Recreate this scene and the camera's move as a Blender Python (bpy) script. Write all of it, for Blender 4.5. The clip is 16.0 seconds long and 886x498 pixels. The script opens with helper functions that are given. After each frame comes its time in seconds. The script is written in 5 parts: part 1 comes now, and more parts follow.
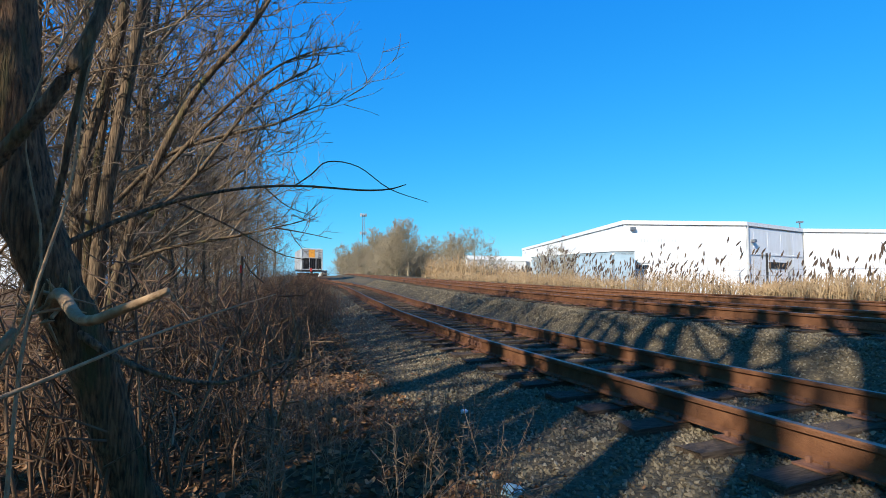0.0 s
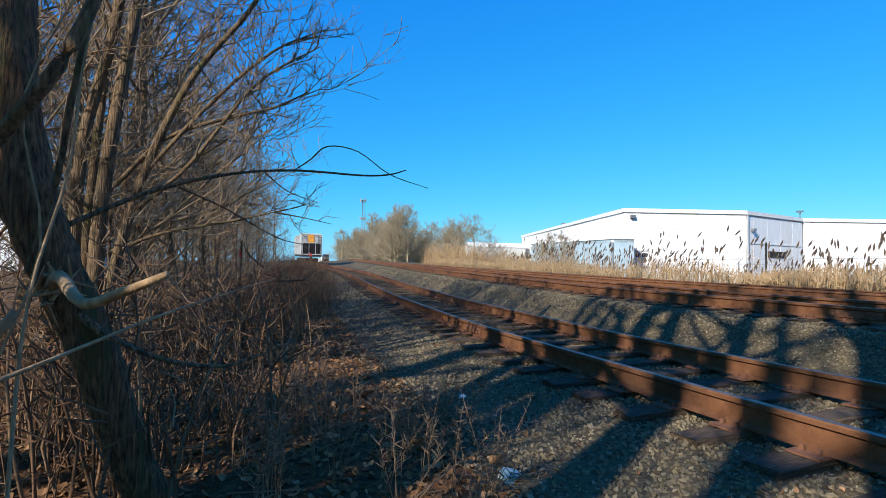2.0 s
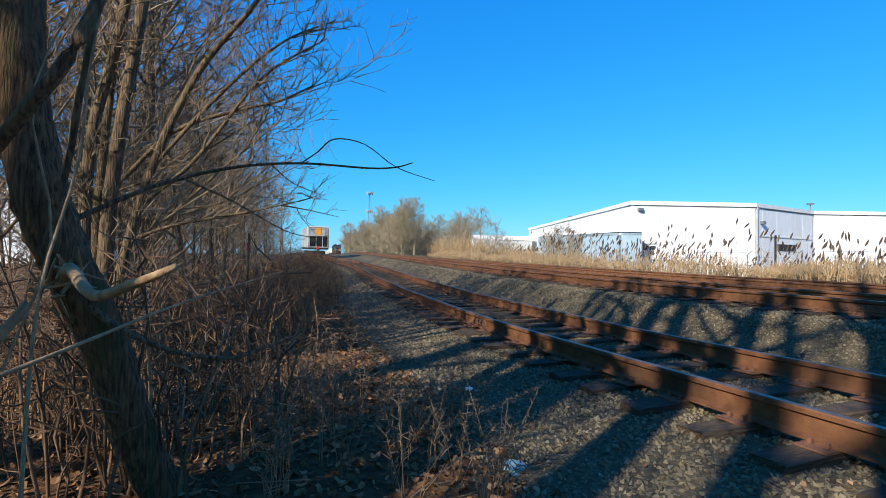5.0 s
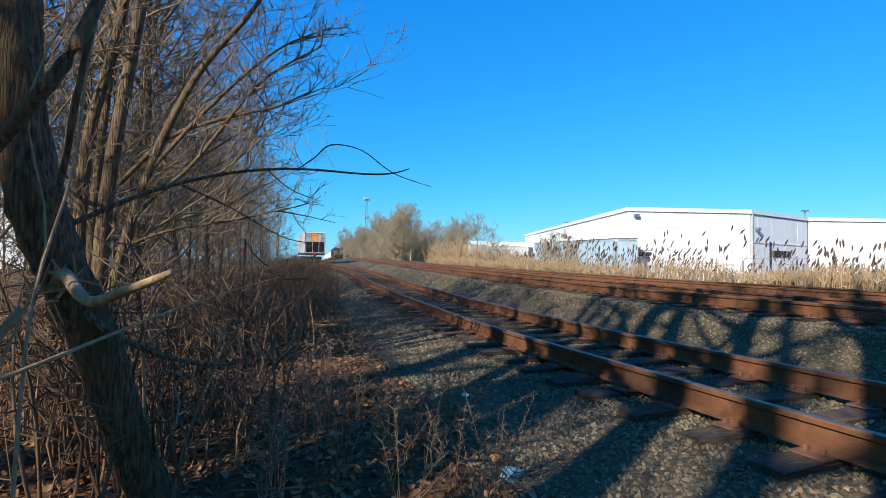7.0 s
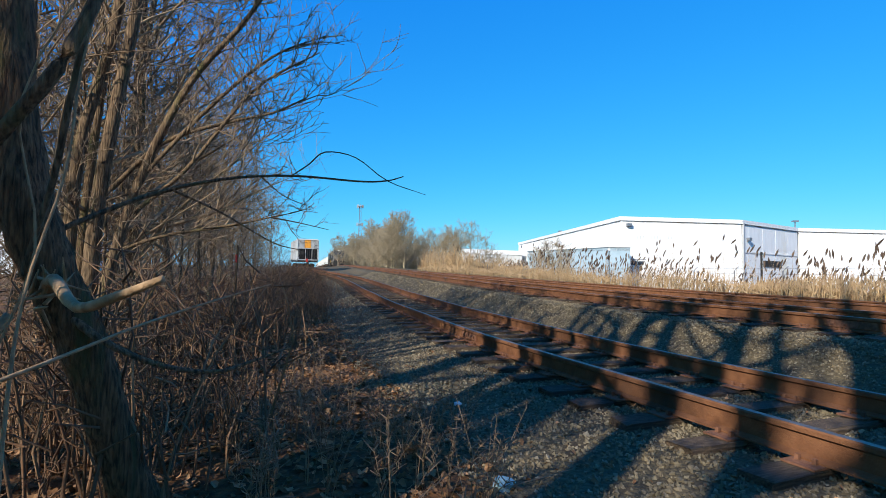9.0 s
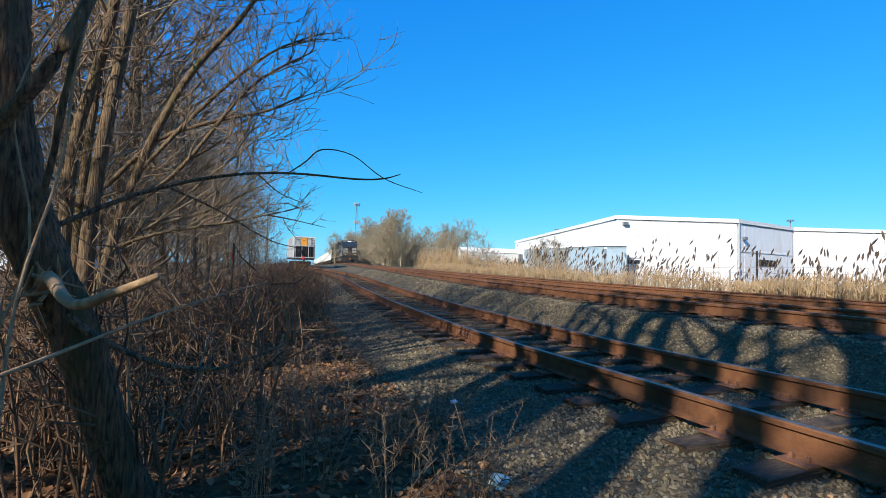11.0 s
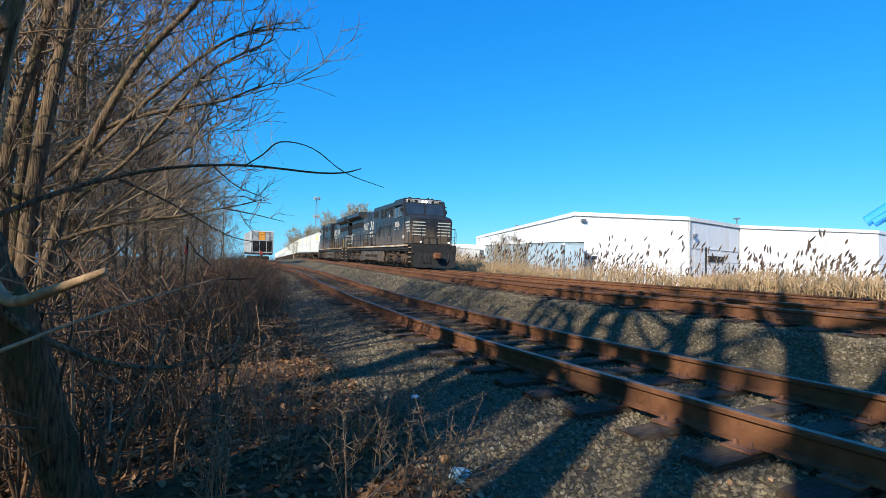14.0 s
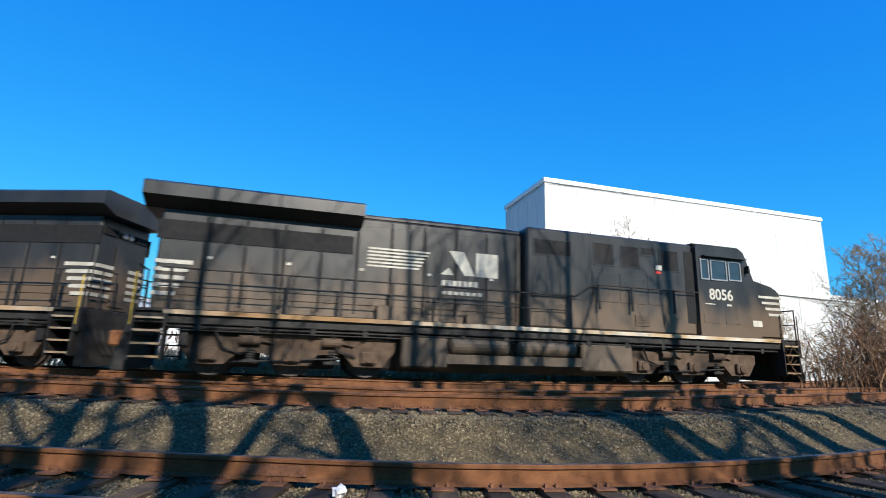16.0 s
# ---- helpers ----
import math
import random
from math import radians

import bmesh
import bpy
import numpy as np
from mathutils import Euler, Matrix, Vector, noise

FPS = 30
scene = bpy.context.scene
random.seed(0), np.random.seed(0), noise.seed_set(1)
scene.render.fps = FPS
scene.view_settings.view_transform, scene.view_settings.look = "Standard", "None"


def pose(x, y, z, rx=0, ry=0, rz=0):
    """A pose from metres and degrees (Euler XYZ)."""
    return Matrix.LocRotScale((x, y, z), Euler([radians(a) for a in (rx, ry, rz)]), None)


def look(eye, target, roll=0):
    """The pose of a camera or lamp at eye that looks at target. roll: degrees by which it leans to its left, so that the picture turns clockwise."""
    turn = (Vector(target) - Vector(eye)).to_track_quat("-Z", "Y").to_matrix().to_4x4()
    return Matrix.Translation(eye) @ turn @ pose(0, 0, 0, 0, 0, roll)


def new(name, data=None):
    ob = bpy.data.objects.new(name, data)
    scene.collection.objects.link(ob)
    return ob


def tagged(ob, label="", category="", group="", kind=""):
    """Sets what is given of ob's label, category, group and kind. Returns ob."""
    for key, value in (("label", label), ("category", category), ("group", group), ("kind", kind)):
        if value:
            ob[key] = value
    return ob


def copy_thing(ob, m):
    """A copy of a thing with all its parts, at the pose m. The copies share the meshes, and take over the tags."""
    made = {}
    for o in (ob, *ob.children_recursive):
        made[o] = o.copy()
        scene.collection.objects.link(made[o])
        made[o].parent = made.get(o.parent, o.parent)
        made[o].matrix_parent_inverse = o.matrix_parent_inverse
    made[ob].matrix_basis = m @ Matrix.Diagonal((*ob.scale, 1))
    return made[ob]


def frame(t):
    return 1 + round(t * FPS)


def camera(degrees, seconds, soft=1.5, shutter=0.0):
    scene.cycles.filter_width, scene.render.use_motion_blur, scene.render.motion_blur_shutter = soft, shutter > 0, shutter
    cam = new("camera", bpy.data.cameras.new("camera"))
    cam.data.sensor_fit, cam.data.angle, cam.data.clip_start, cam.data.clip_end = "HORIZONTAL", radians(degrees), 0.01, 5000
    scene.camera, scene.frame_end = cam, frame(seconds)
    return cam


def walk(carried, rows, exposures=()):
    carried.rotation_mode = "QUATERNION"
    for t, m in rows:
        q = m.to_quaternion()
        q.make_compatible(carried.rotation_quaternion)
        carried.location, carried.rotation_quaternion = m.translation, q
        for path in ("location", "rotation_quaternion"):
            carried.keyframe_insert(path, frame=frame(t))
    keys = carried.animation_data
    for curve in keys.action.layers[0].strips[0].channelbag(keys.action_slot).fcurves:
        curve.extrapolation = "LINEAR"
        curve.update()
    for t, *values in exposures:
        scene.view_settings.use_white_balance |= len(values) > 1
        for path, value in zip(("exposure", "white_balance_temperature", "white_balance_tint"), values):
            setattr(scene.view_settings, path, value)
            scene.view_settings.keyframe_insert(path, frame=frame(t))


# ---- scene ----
# ---------------------------------------------------------------- camera
EYE = (0.0, 0.0, 1.25)
# seconds, heading (clockwise from +y), tilt up, lean: degrees
TURNS = [
    (0, 0.00, 3.40, 0.14),
    (0.5, -0.28, 2.88, 0.42),
    (1, -0.16, 2.43, 0.58),
    (1.5, 0.05, 2.07, 0.79),
    (2, 0.06, 1.85, 0.66),
    (2.5, 0.02, 1.75, 0.66),
    (3, 0.01, 1.75, 0.66),
    (3.5, -0.08, 1.61, 0.80),
    (4, -0.56, 1.02, 0.58),
    (6.5, -0.65, 1.17, 0.80),
    (7, -0.30, 1.70, 0.78),
    (7.5, -0.07, 2.04, 0.77),
    (8, 0.10, 2.30, 0.87),
    (8.5, 0.26, 2.57, 0.96),
    (9, 0.42, 2.60, 1.13),
    (11.5, 0.99, 2.19, 1.30),
    (12, 1.37, 1.93, 1.27),
    (12.5, 1.88, 1.80, 1.30),
    (13, 2.54, 1.87, 1.36),
    (13.5, 3.71, 2.03, 1.39),
    (14, 5.14, 1.96, 1.38),
    (14.2, 6.18, 1.96, 1.35),
    (14.5, 9.77, 2.96, 1.31),
    (14.6, 12.19, 3.81, 1.30),
    (14.7, 15.19, 4.90, 1.35),
    (14.8, 18.75, 5.95, 1.7),
    (15, 27.25, 8.8, 2.2),
    (15.1, 31.1, 9.9, 2.5),
    (15.2, 34.9, 10.8, 2.75),
    (15.3, 38.0, 11.4, 2.9),
    (15.5, 44.5, 12.0, 3.1),
    (15.7, 52.0, 12.2, 2.6),
    (15.9, 60.7, 12.35, 1.7),
    (16, 63.2, 12.3, 1.5),
]


def gaze(yaw, tilt, lean, eye=EYE):
    a, b = radians(yaw), radians(tilt)
    way = Vector((math.sin(a) * math.cos(b), math.cos(a) * math.cos(b), math.sin(b)))
    return look(eye, Vector(eye) + way * 10, lean)


cam = camera(82.1, 16.0, soft=0.65, shutter=0.12)


def sway(t, yaw):
    """The eye shifts to its right as the camera swings round."""
    k = float(np.interp(t, (14.0, 14.5, 14.8, 15.1, 16.0), (0.0, 0.08, 0.2, 0.26, 0.3)))
    a = radians(yaw)
    return EYE[0] + k * math.cos(a), EYE[1] - k * math.sin(a), EYE[2]


walk(cam, [(t, gaze(y, p, r, sway(t, y))) for t, y, p, r in TURNS])

# ---------------------------------------------------------------- sky and sun
SUN_AZ, SUN_EL = 218.0, 31.0
world = bpy.data.worlds.new("sky")
scene.world = world
world.use_nodes = True
wn = world.node_tree.nodes
sky = wn.new("ShaderNodeTexSky")
sky.sky_type = "NISHITA"
sky.sun_disc = False
sky.sun_elevation = radians(SUN_EL)
sky.sun_rotation = radians(SUN_AZ)
sky.air_density, sky.dust_density, sky.ozone_density = 1.0, 0.2, 3.0
wn["Background"].inputs["Strength"].default_value = 0.087
# the deep blue of this winter sky: each channel's own slope from zenith to horizon
parts_in, parts_out = wn.new("ShaderNodeSeparateColor"), wn.new("ShaderNodeCombineColor")
world.node_tree.links.new(sky.outputs[0], parts_in.inputs[0])
for _i, (_power, _gain) in enumerate(((1.6, 0.11), (0.71, 1.5), (0.25, 5.5))):
    _p, _g = wn.new("ShaderNodeMath"), wn.new("ShaderNodeMath")
    _p.operation, _g.operation = "POWER", "MULTIPLY"
    _p.inputs[1].default_value, _g.inputs[1].default_value = _power, _gain
    world.node_tree.links.new(parts_in.outputs[_i], _p.inputs[0])
    world.node_tree.links.new(_p.outputs[0], _g.inputs[0])
    world.node_tree.links.new(_g.outputs[0], parts_out.inputs[_i])
world.node_tree.links.new(parts_out.outputs[0], wn["Background"].inputs["Color"])
sun = new("sun", bpy.data.lights.new("sun", "SUN"))
sun.data.energy, sun.data.angle, sun.data.color = 5.0, radians(0.55), (1.0, 0.94, 0.85)
_a, _e = radians(SUN_AZ), radians(SUN_EL)
sun.matrix_world = look((0, 0, 60), Vector((0, 0, 60)) - Vector((math.sin(_a) * math.cos(_e), math.cos(_a) * math.cos(_e), math.sin(_e))))
scene.view_settings.exposure = 0.5
# ---------------------------------------------------------------- materials


def mat(name, base, second=None, scale=6.0, rough=0.8, metal=0.0, bump=0.0, bscale=60.0, third=None, stain=0.0, vary=0.0, detail=6.0, stretch=None, spec=0.3):
    """Base colour broken by a coarse and a fine noise, with bump; vary: object to object."""
    m = bpy.data.materials.new(name)
    m.use_nodes = True
    nt = m.node_tree
    n, l = nt.nodes, nt.links
    b = n["Principled BSDF"]
    b.inputs["Roughness"].default_value = rough
    b.inputs["Metallic"].default_value = metal
    b.inputs["Specular IOR Level"].default_value = spec
    tc = n.new("ShaderNodeTexCoord")
    src = tc.outputs["Object"]
    if stretch:
        mp = n.new("ShaderNodeMapping")
        mp.inputs["Scale"].default_value = stretch
        l.new(src, mp.inputs["Vector"])
        src = mp.outputs["Vector"]
    n1 = n.new("ShaderNodeTexNoise")
    n1.inputs["Scale"].default_value, n1.inputs["Detail"].default_value = scale, detail
    l.new(src, n1.inputs["Vector"])
    ramp = n.new("ShaderNodeValToRGB")
    ramp.color_ramp.elements[0].position, ramp.color_ramp.elements[1].position = 0.35, 0.65
    ramp.color_ramp.elements[0].color = (*base, 1)
    ramp.color_ramp.elements[1].color = (*(second or base), 1)
    l.new(n1.outputs["Fac"], ramp.inputs["Fac"])
    out = ramp.outputs["Color"]
    if third:
        n2 = n.new("ShaderNodeTexNoise")
        n2.inputs["Scale"].default_value, n2.inputs["Detail"].default_value = scale * 0.13, 4.0
        l.new(src, n2.inputs["Vector"])
        r2 = n.new("ShaderNodeValToRGB")
        r2.color_ramp.elements[0].position, r2.color_ramp.elements[1].position = 0.62 - stain, 0.74 - stain * 0.6
        l.new(n2.outputs["Fac"], r2.inputs["Fac"])
        mx = n.new("ShaderNodeMixRGB")
        mx.inputs["Color2"].default_value = (*third, 1)
        l.new(r2.outputs["Color"], mx.inputs["Fac"])
        l.new(out, mx.inputs["Color1"])
        out = mx.outputs["Color"]
    if vary:
        oi = n.new("ShaderNodeObjectInfo")
        hs = n.new("ShaderNodeHueSaturation")
        mr = n.new("ShaderNodeMapRange")
        mr.inputs["To Min"].default_value, mr.inputs["To Max"].default_value = 1 - vary, 1 + vary
        l.new(oi.outputs["Random"], mr.inputs["Value"])
        l.new(mr.outputs["Result"], hs.inputs["Value"])
        l.new(out, hs.inputs["Color"])
        out = hs.outputs["Color"]
    l.new(out, b.inputs["Base Color"])
    if bump:
        n3 = n.new("ShaderNodeTexNoise")
        n3.inputs["Scale"].default_value, n3.inputs["Detail"].default_value = bscale, 5.0
        l.new(src, n3.inputs["Vector"])
        bp = n.new("ShaderNodeBump")
        bp.inputs["Strength"].default_value, bp.inputs["Distance"].default_value = bump, 0.02
        l.new(n3.outputs["Fac"], bp.inputs["Height"])
        l.new(bp.outputs["Normal"], b.inputs["Normal"])
    return m


def island_mat(name, colors, rough=0.85, scale=1.0, bump=0.0, bscale=80.0):
    """Colour picked piece by piece along a ramp, for joined stones, leaves and twigs."""
    m = bpy.data.materials.new(name)
    m.use_nodes = True
    n, l = m.node_tree.nodes, m.node_tree.links
    b = n["Principled BSDF"]
    b.inputs["Roughness"].default_value = rough
    b.inputs["Specular IOR Level"].default_value = 0.25
    g = n.new("ShaderNodeNewGeometry")
    r = n.new("ShaderNodeValToRGB")
    r.color_ramp.interpolation = "LINEAR"
    e = r.color_ramp.elements
    e[0].color, e[1].color = (*colors[0], 1), (*colors[-1], 1)
    for i, c in enumerate(colors[1:-1], 1):
        e.new(i / (len(colors) - 1)).color = (*c, 1)
    l.new(g.outputs["Random Per Island"], r.inputs["Fac"])
    l.new(r.outputs["Color"], b.inputs["Base Color"])
    if bump:
        tc = n.new("ShaderNodeTexCoord")
        n3 = n.new("ShaderNodeTexNoise")
        n3.inputs["Scale"].default_value = bscale
        l.new(tc.outputs["Object"], n3.inputs["Vector"])
        bp = n.new("ShaderNodeBump")
        bp.inputs["Strength"].default_value, bp.inputs["Distance"].default_value = bump, 0.02
        l.new(n3.outputs["Fac"], bp.inputs["Height"])
        l.new(bp.outputs["Normal"], b.inputs["Normal"])
    return m


def glow(name, color, power):
    m = bpy.data.materials.new(name)
    m.use_nodes = True
    b = m.node_tree.nodes["Principled BSDF"]
    b.inputs["Base Color"].default_value = (*color, 1)
    b.inputs["Emission Color"].default_value = (*color, 1)
    b.inputs["Emission Strength"].default_value = power
    return m


M_GRAVEL = mat("ballast bed", (0.0661, 0.0487, 0.0247), (0.135, 0.101, 0.0503), 28.0, 0.95, bump=1.0, bscale=45.0, third=(0.051, 0.0345, 0.0167), stain=0.05)
M_STONE = island_mat("ballast stone", [(0.0742, 0.0588, 0.0361), (0.138, 0.11, 0.0671), (0.175, 0.139, 0.086), (0.117, 0.0911, 0.055), (0.223, 0.179, 0.112), (0.148, 0.114, 0.0654), (0.297, 0.245, 0.159)])
M_EARTH = mat("leafy earth", (0.0596, 0.0284, 0.0104), (0.161, 0.0712, 0.024), 14.0, 0.95, bump=0.8, bscale=30.0, third=(0.108, 0.0641, 0.0222), stain=0.1)
M_LEAF = island_mat("dead leaves", [(0.0972, 0.0475, 0.0208), (0.184, 0.0902, 0.0376), (0.259, 0.128, 0.0528), (0.135, 0.0693, 0.0304), (0.389, 0.218, 0.104), (0.173, 0.0808, 0.0336)])
M_RAIL = mat("rusty rail steel", (0.125, 0.0503, 0.021), (0.187, 0.0803, 0.0341), 9.0, 0.85, bump=0.4, bscale=70.0, third=(0.0748, 0.0355, 0.0184), stain=0.08)
M_HEAD = mat("worn rail head", (0.192, 0.16, 0.136), (0.104, 0.068, 0.048), 20.0, 0.5, metal=0.6)
M_TIE = mat("weathered tie wood", (0.0595, 0.0399, 0.0246), (0.127, 0.0864, 0.0518), 9.0, 0.9, bump=0.8, bscale=40.0, vary=0.35, stretch=(1, 9, 9))
M_PLATE = mat("rusted tie plate", (0.13, 0.06, 0.035), (0.22, 0.1, 0.055), 25.0, 0.9, bump=0.4)
M_BARK = mat("furrowed bark", (0.0648, 0.0418, 0.0232), (0.227, 0.15, 0.084), 9.0, 0.95, bump=1.0, bscale=14.0, third=(0.135, 0.112, 0.044), stain=0.08, stretch=(7, 7, 1))
M_OLDBARK = mat("cracked red-brown bark", (0.054, 0.0285, 0.0136), (0.238, 0.128, 0.0624), 8.0, 0.95, bump=1.0, bscale=12.0, third=(0.0972, 0.0808, 0.032), stain=0.05, stretch=(9, 9, 1))
M_TWIG = island_mat("bare twigs", [(0.13, 0.0893, 0.0544), (0.281, 0.199, 0.124), (0.184, 0.125, 0.076), (0.389, 0.28, 0.176)])
M_BRUSH = island_mat("brown brush", [(0.104, 0.0593, 0.0346), (0.19, 0.105, 0.0563), (0.0904, 0.0578, 0.0358), (0.285, 0.171, 0.0896), (0.138, 0.0669, 0.0371)])
M_DEADWOOD = mat("pale dead wood", (0.279, 0.169, 0.084), (0.437, 0.282, 0.15), 20.0, 0.85, bump=0.4, bscale=60.0)
M_REED = island_mat("dry reed stalks", [(0.355, 0.228, 0.112), (0.466, 0.316, 0.165), (0.305, 0.189, 0.0898), (0.524, 0.379, 0.209)])
M_PLUME = island_mat("reed plumes", [(0.066, 0.042, 0.0288), (0.112, 0.075, 0.049), (0.0528, 0.0345, 0.0245), (0.149, 0.102, 0.069)])
M_WEED = island_mat("dry weeds", [(0.161, 0.096, 0.0532), (0.256, 0.162, 0.092), (0.192, 0.115, 0.063)])
M_WHITE = mat("white painted metal siding", (0.8, 0.8, 0.78), (0.74, 0.74, 0.72), 3.0, 0.6, third=(0.7, 0.66, 0.56), stain=0.02, stretch=(1, 1, 0.2))
M_CREAM = mat("cream metal siding", (0.558, 0.558, 0.533), (0.508, 0.508, 0.484), 2.0, 0.65, stretch=(1, 1, 0.25))
M_SHED = mat("bluish sheet metal", (0.3, 0.4, 0.46), (0.36, 0.46, 0.52), 2.0, 0.55, third=(0.24, 0.33, 0.38), stain=0.03)
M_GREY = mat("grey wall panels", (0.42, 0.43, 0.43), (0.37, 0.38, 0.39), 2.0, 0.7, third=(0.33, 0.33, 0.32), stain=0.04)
M_ROOF = mat("pale roof sheet", (0.768, 0.768, 0.742), (0.666, 0.666, 0.64), 3.0, 0.7)
M_BLUE = mat("bright blue paint", (0.03, 0.28, 0.7), (0.04, 0.33, 0.76), 3.0, 0.45, third=(0.016, 0.136, 0.4), stain=0.05)
M_DARKGLASS = mat("dark window glass", (0.02, 0.03, 0.04), (0.03, 0.045, 0.06), 2.0, 0.08, spec=0.6)
M_BLACK = mat("grimy black loco paint", (0.014, 0.0142, 0.0142), (0.03, 0.0295, 0.028), 1.3, 0.4, third=(0.06, 0.052, 0.042), stain=0.07, bump=0.06, bscale=4.0, spec=0.4, stretch=(1, 1, 0.25))


def road_dust(m, low, high, color):
    """Brown dust thrown up from the track, thick at the sill and ragged above, streaked downwards."""
    n, l = m.node_tree.nodes, m.node_tree.links
    b = n["Principled BSDF"]
    clean = b.inputs["Base Color"].links[0].from_socket
    tc, sep = n.new("ShaderNodeTexCoord"), n.new("ShaderNodeSeparateXYZ")
    l.new(tc.outputs["Object"], sep.inputs[0])
    mp, nz = n.new("ShaderNodeMapping"), n.new("ShaderNodeTexNoise")
    mp.inputs["Scale"].default_value = (1.1, 1.1, 0.45)
    nz.inputs["Scale"].default_value, nz.inputs["Detail"].default_value = 1.3, 7.0
    l.new(tc.outputs["Object"], mp.inputs["Vector"])
    l.new(mp.outputs["Vector"], nz.inputs["Vector"])
    shift = n.new("ShaderNodeMath")
    shift.operation = "MULTIPLY_ADD"
    shift.inputs[1].default_value = -2.4
    l.new(nz.outputs["Fac"], shift.inputs[0])
    l.new(sep.outputs["Z"], shift.inputs[2])
    reach = n.new("ShaderNodeMapRange")
    reach.interpolation_type = "SMOOTHSTEP"
    reach.inputs["From Min"].default_value, reach.inputs["From Max"].default_value = high - 1.2, low - 1.2
    reach.inputs["To Min"].default_value, reach.inputs["To Max"].default_value = 0.0, 0.9
    l.new(shift.outputs[0], reach.inputs["Value"])
    mx = n.new("ShaderNodeMixRGB")
    mx.inputs["Color2"].default_value = (*color, 1)
    l.new(reach.outputs["Result"], mx.inputs["Fac"])
    l.new(clean, mx.inputs["Color1"])
    l.new(mx.outputs["Color"], b.inputs["Base Color"])


road_dust(M_BLACK, 1.75, 3.05, (0.12, 0.083, 0.053))
M_TRUCK = mat("dusty truck frame steel", (0.0638, 0.0415, 0.0277), (0.101, 0.068, 0.0457), 4.0, 0.9, third=(0.0187, 0.0143, 0.0114), stain=0.12, bump=0.2)
M_TANK = mat("grimy fuel tank", (0.0636, 0.0483, 0.0333), (0.112, 0.0833, 0.0581), 1.2, 0.6, third=(0.0263, 0.0206, 0.0166), stain=0.12)
M_WHEEL = mat("wheel steel", (0.06, 0.05, 0.045), (0.1, 0.08, 0.07), 8.0, 0.7, metal=0.4)
M_STRIPE = mat("white stripe paint", (0.478, 0.455, 0.389), (0.395, 0.369, 0.306), 5.0, 0.6, third=(0.255, 0.221, 0.167), stain=0.05)
M_SILL = mat("grimy sill stripe", (0.496, 0.448, 0.36), (0.36, 0.24, 0.12), 1.2, 0.7, third=(0.24, 0.136, 0.056), stain=0.2)
M_YELLOW = mat("yellow handrail paint", (0.6, 0.4, 0.04), (0.48, 0.32, 0.04), 8.0, 0.6)
M_IRON = mat("dark iron", (0.015, 0.0144, 0.0138), (0.03, 0.027, 0.024), 6.0, 0.7)
# black for grilles and seams, and painted shade on flat door and car-end recesses
M_GRILLE_SHADE = mat("black grille and recess shade", (0.008, 0.008, 0.009), (0.014, 0.014, 0.014), 6.0, 0.8)
M_BOX = mat("white container steel", (0.629, 0.629, 0.595), (0.578, 0.57, 0.527), 1.5, 0.6, third=(0.468, 0.425, 0.357), stain=0.03)
M_LOGO = mat("yellow panel paint", (0.85, 0.8, 0.15), (0.8, 0.75, 0.12), 4.0, 0.6)
M_ORANGE = mat("orange door paint", (0.75, 0.32, 0.04), (0.62, 0.26, 0.04), 4.0, 0.6)
M_CARGREY = mat("faded grey car paint", (0.4, 0.4, 0.38), (0.3, 0.3, 0.29), 2.0, 0.7, third=(0.2, 0.17, 0.14), stain=0.08)
M_RED = mat("red paint", (0.6, 0.05, 0.04), (0.45, 0.04, 0.03), 6.0, 0.6)
M_GALV = mat("galvanised steel", (0.28, 0.288, 0.296), (0.2, 0.208, 0.216), 12.0, 0.5, metal=0.6)
M_TRASH = mat("crumpled teal plastic", (0.188, 0.315, 0.3), (0.375, 0.45, 0.42), 18.0, 0.3)
M_PAPER = mat("white litter", (0.7, 0.7, 0.68), (0.55, 0.55, 0.53), 20.0, 0.8)
M_LAMP = glow("lit headlight", (1.0, 0.95, 0.8), 1.2)
M_WOODFAR = island_mat("far bare trees", [(0.221, 0.178, 0.116), (0.34, 0.275, 0.174), (0.273, 0.213, 0.138)])
# ---------------------------------------------------------------- mesh helpers


def obj_from(name, verts, faces, material, parent=None, smooth=False):
    me = bpy.data.meshes.new(name)
    me.from_pydata([tuple(v) for v in verts], [], faces)
    me.materials.append(material)
    if smooth:
        me.polygons.foreach_set("use_smooth", [True] * len(me.polygons))
    ob = new(name, me)
    if parent:
        ob.parent = parent
    return ob


def part(name, bm, material, parent, label=""):
    me = bpy.data.meshes.new(name)
    bm.to_mesh(me)
    bm.free()
    me.materials.append(material)
    ob = new(name, me)
    ob.parent = parent
    if label:
        ob["label"] = label
    return ob


def box(bm, x0, x1, y0, y1, z0, z1, bevel=0.0):
    r = bmesh.ops.create_cube(bm, size=1.0, matrix=Matrix.LocRotScale(((x0 + x1) / 2, (y0 + y1) / 2, (z0 + z1) / 2), None, (abs(x1 - x0), abs(y1 - y0), abs(z1 - z0))))
    if bevel:
        edges = list({e for v in r["verts"] for e in v.link_edges})
        bmesh.ops.bevel(bm, geom=edges, offset=bevel, segments=1, affect="EDGES")


def cyl(bm, p, q, r, n=10, r2=None, caps=True):
    p, q = Vector(p), Vector(q)
    d = q - p
    m = Matrix.Translation((p + q) / 2) @ d.to_track_quat("Z", "Y").to_matrix().to_4x4()
    bmesh.ops.create_cone(bm, cap_ends=caps, segments=n, radius1=r, radius2=r if r2 is None else r2, depth=d.length, matrix=m)


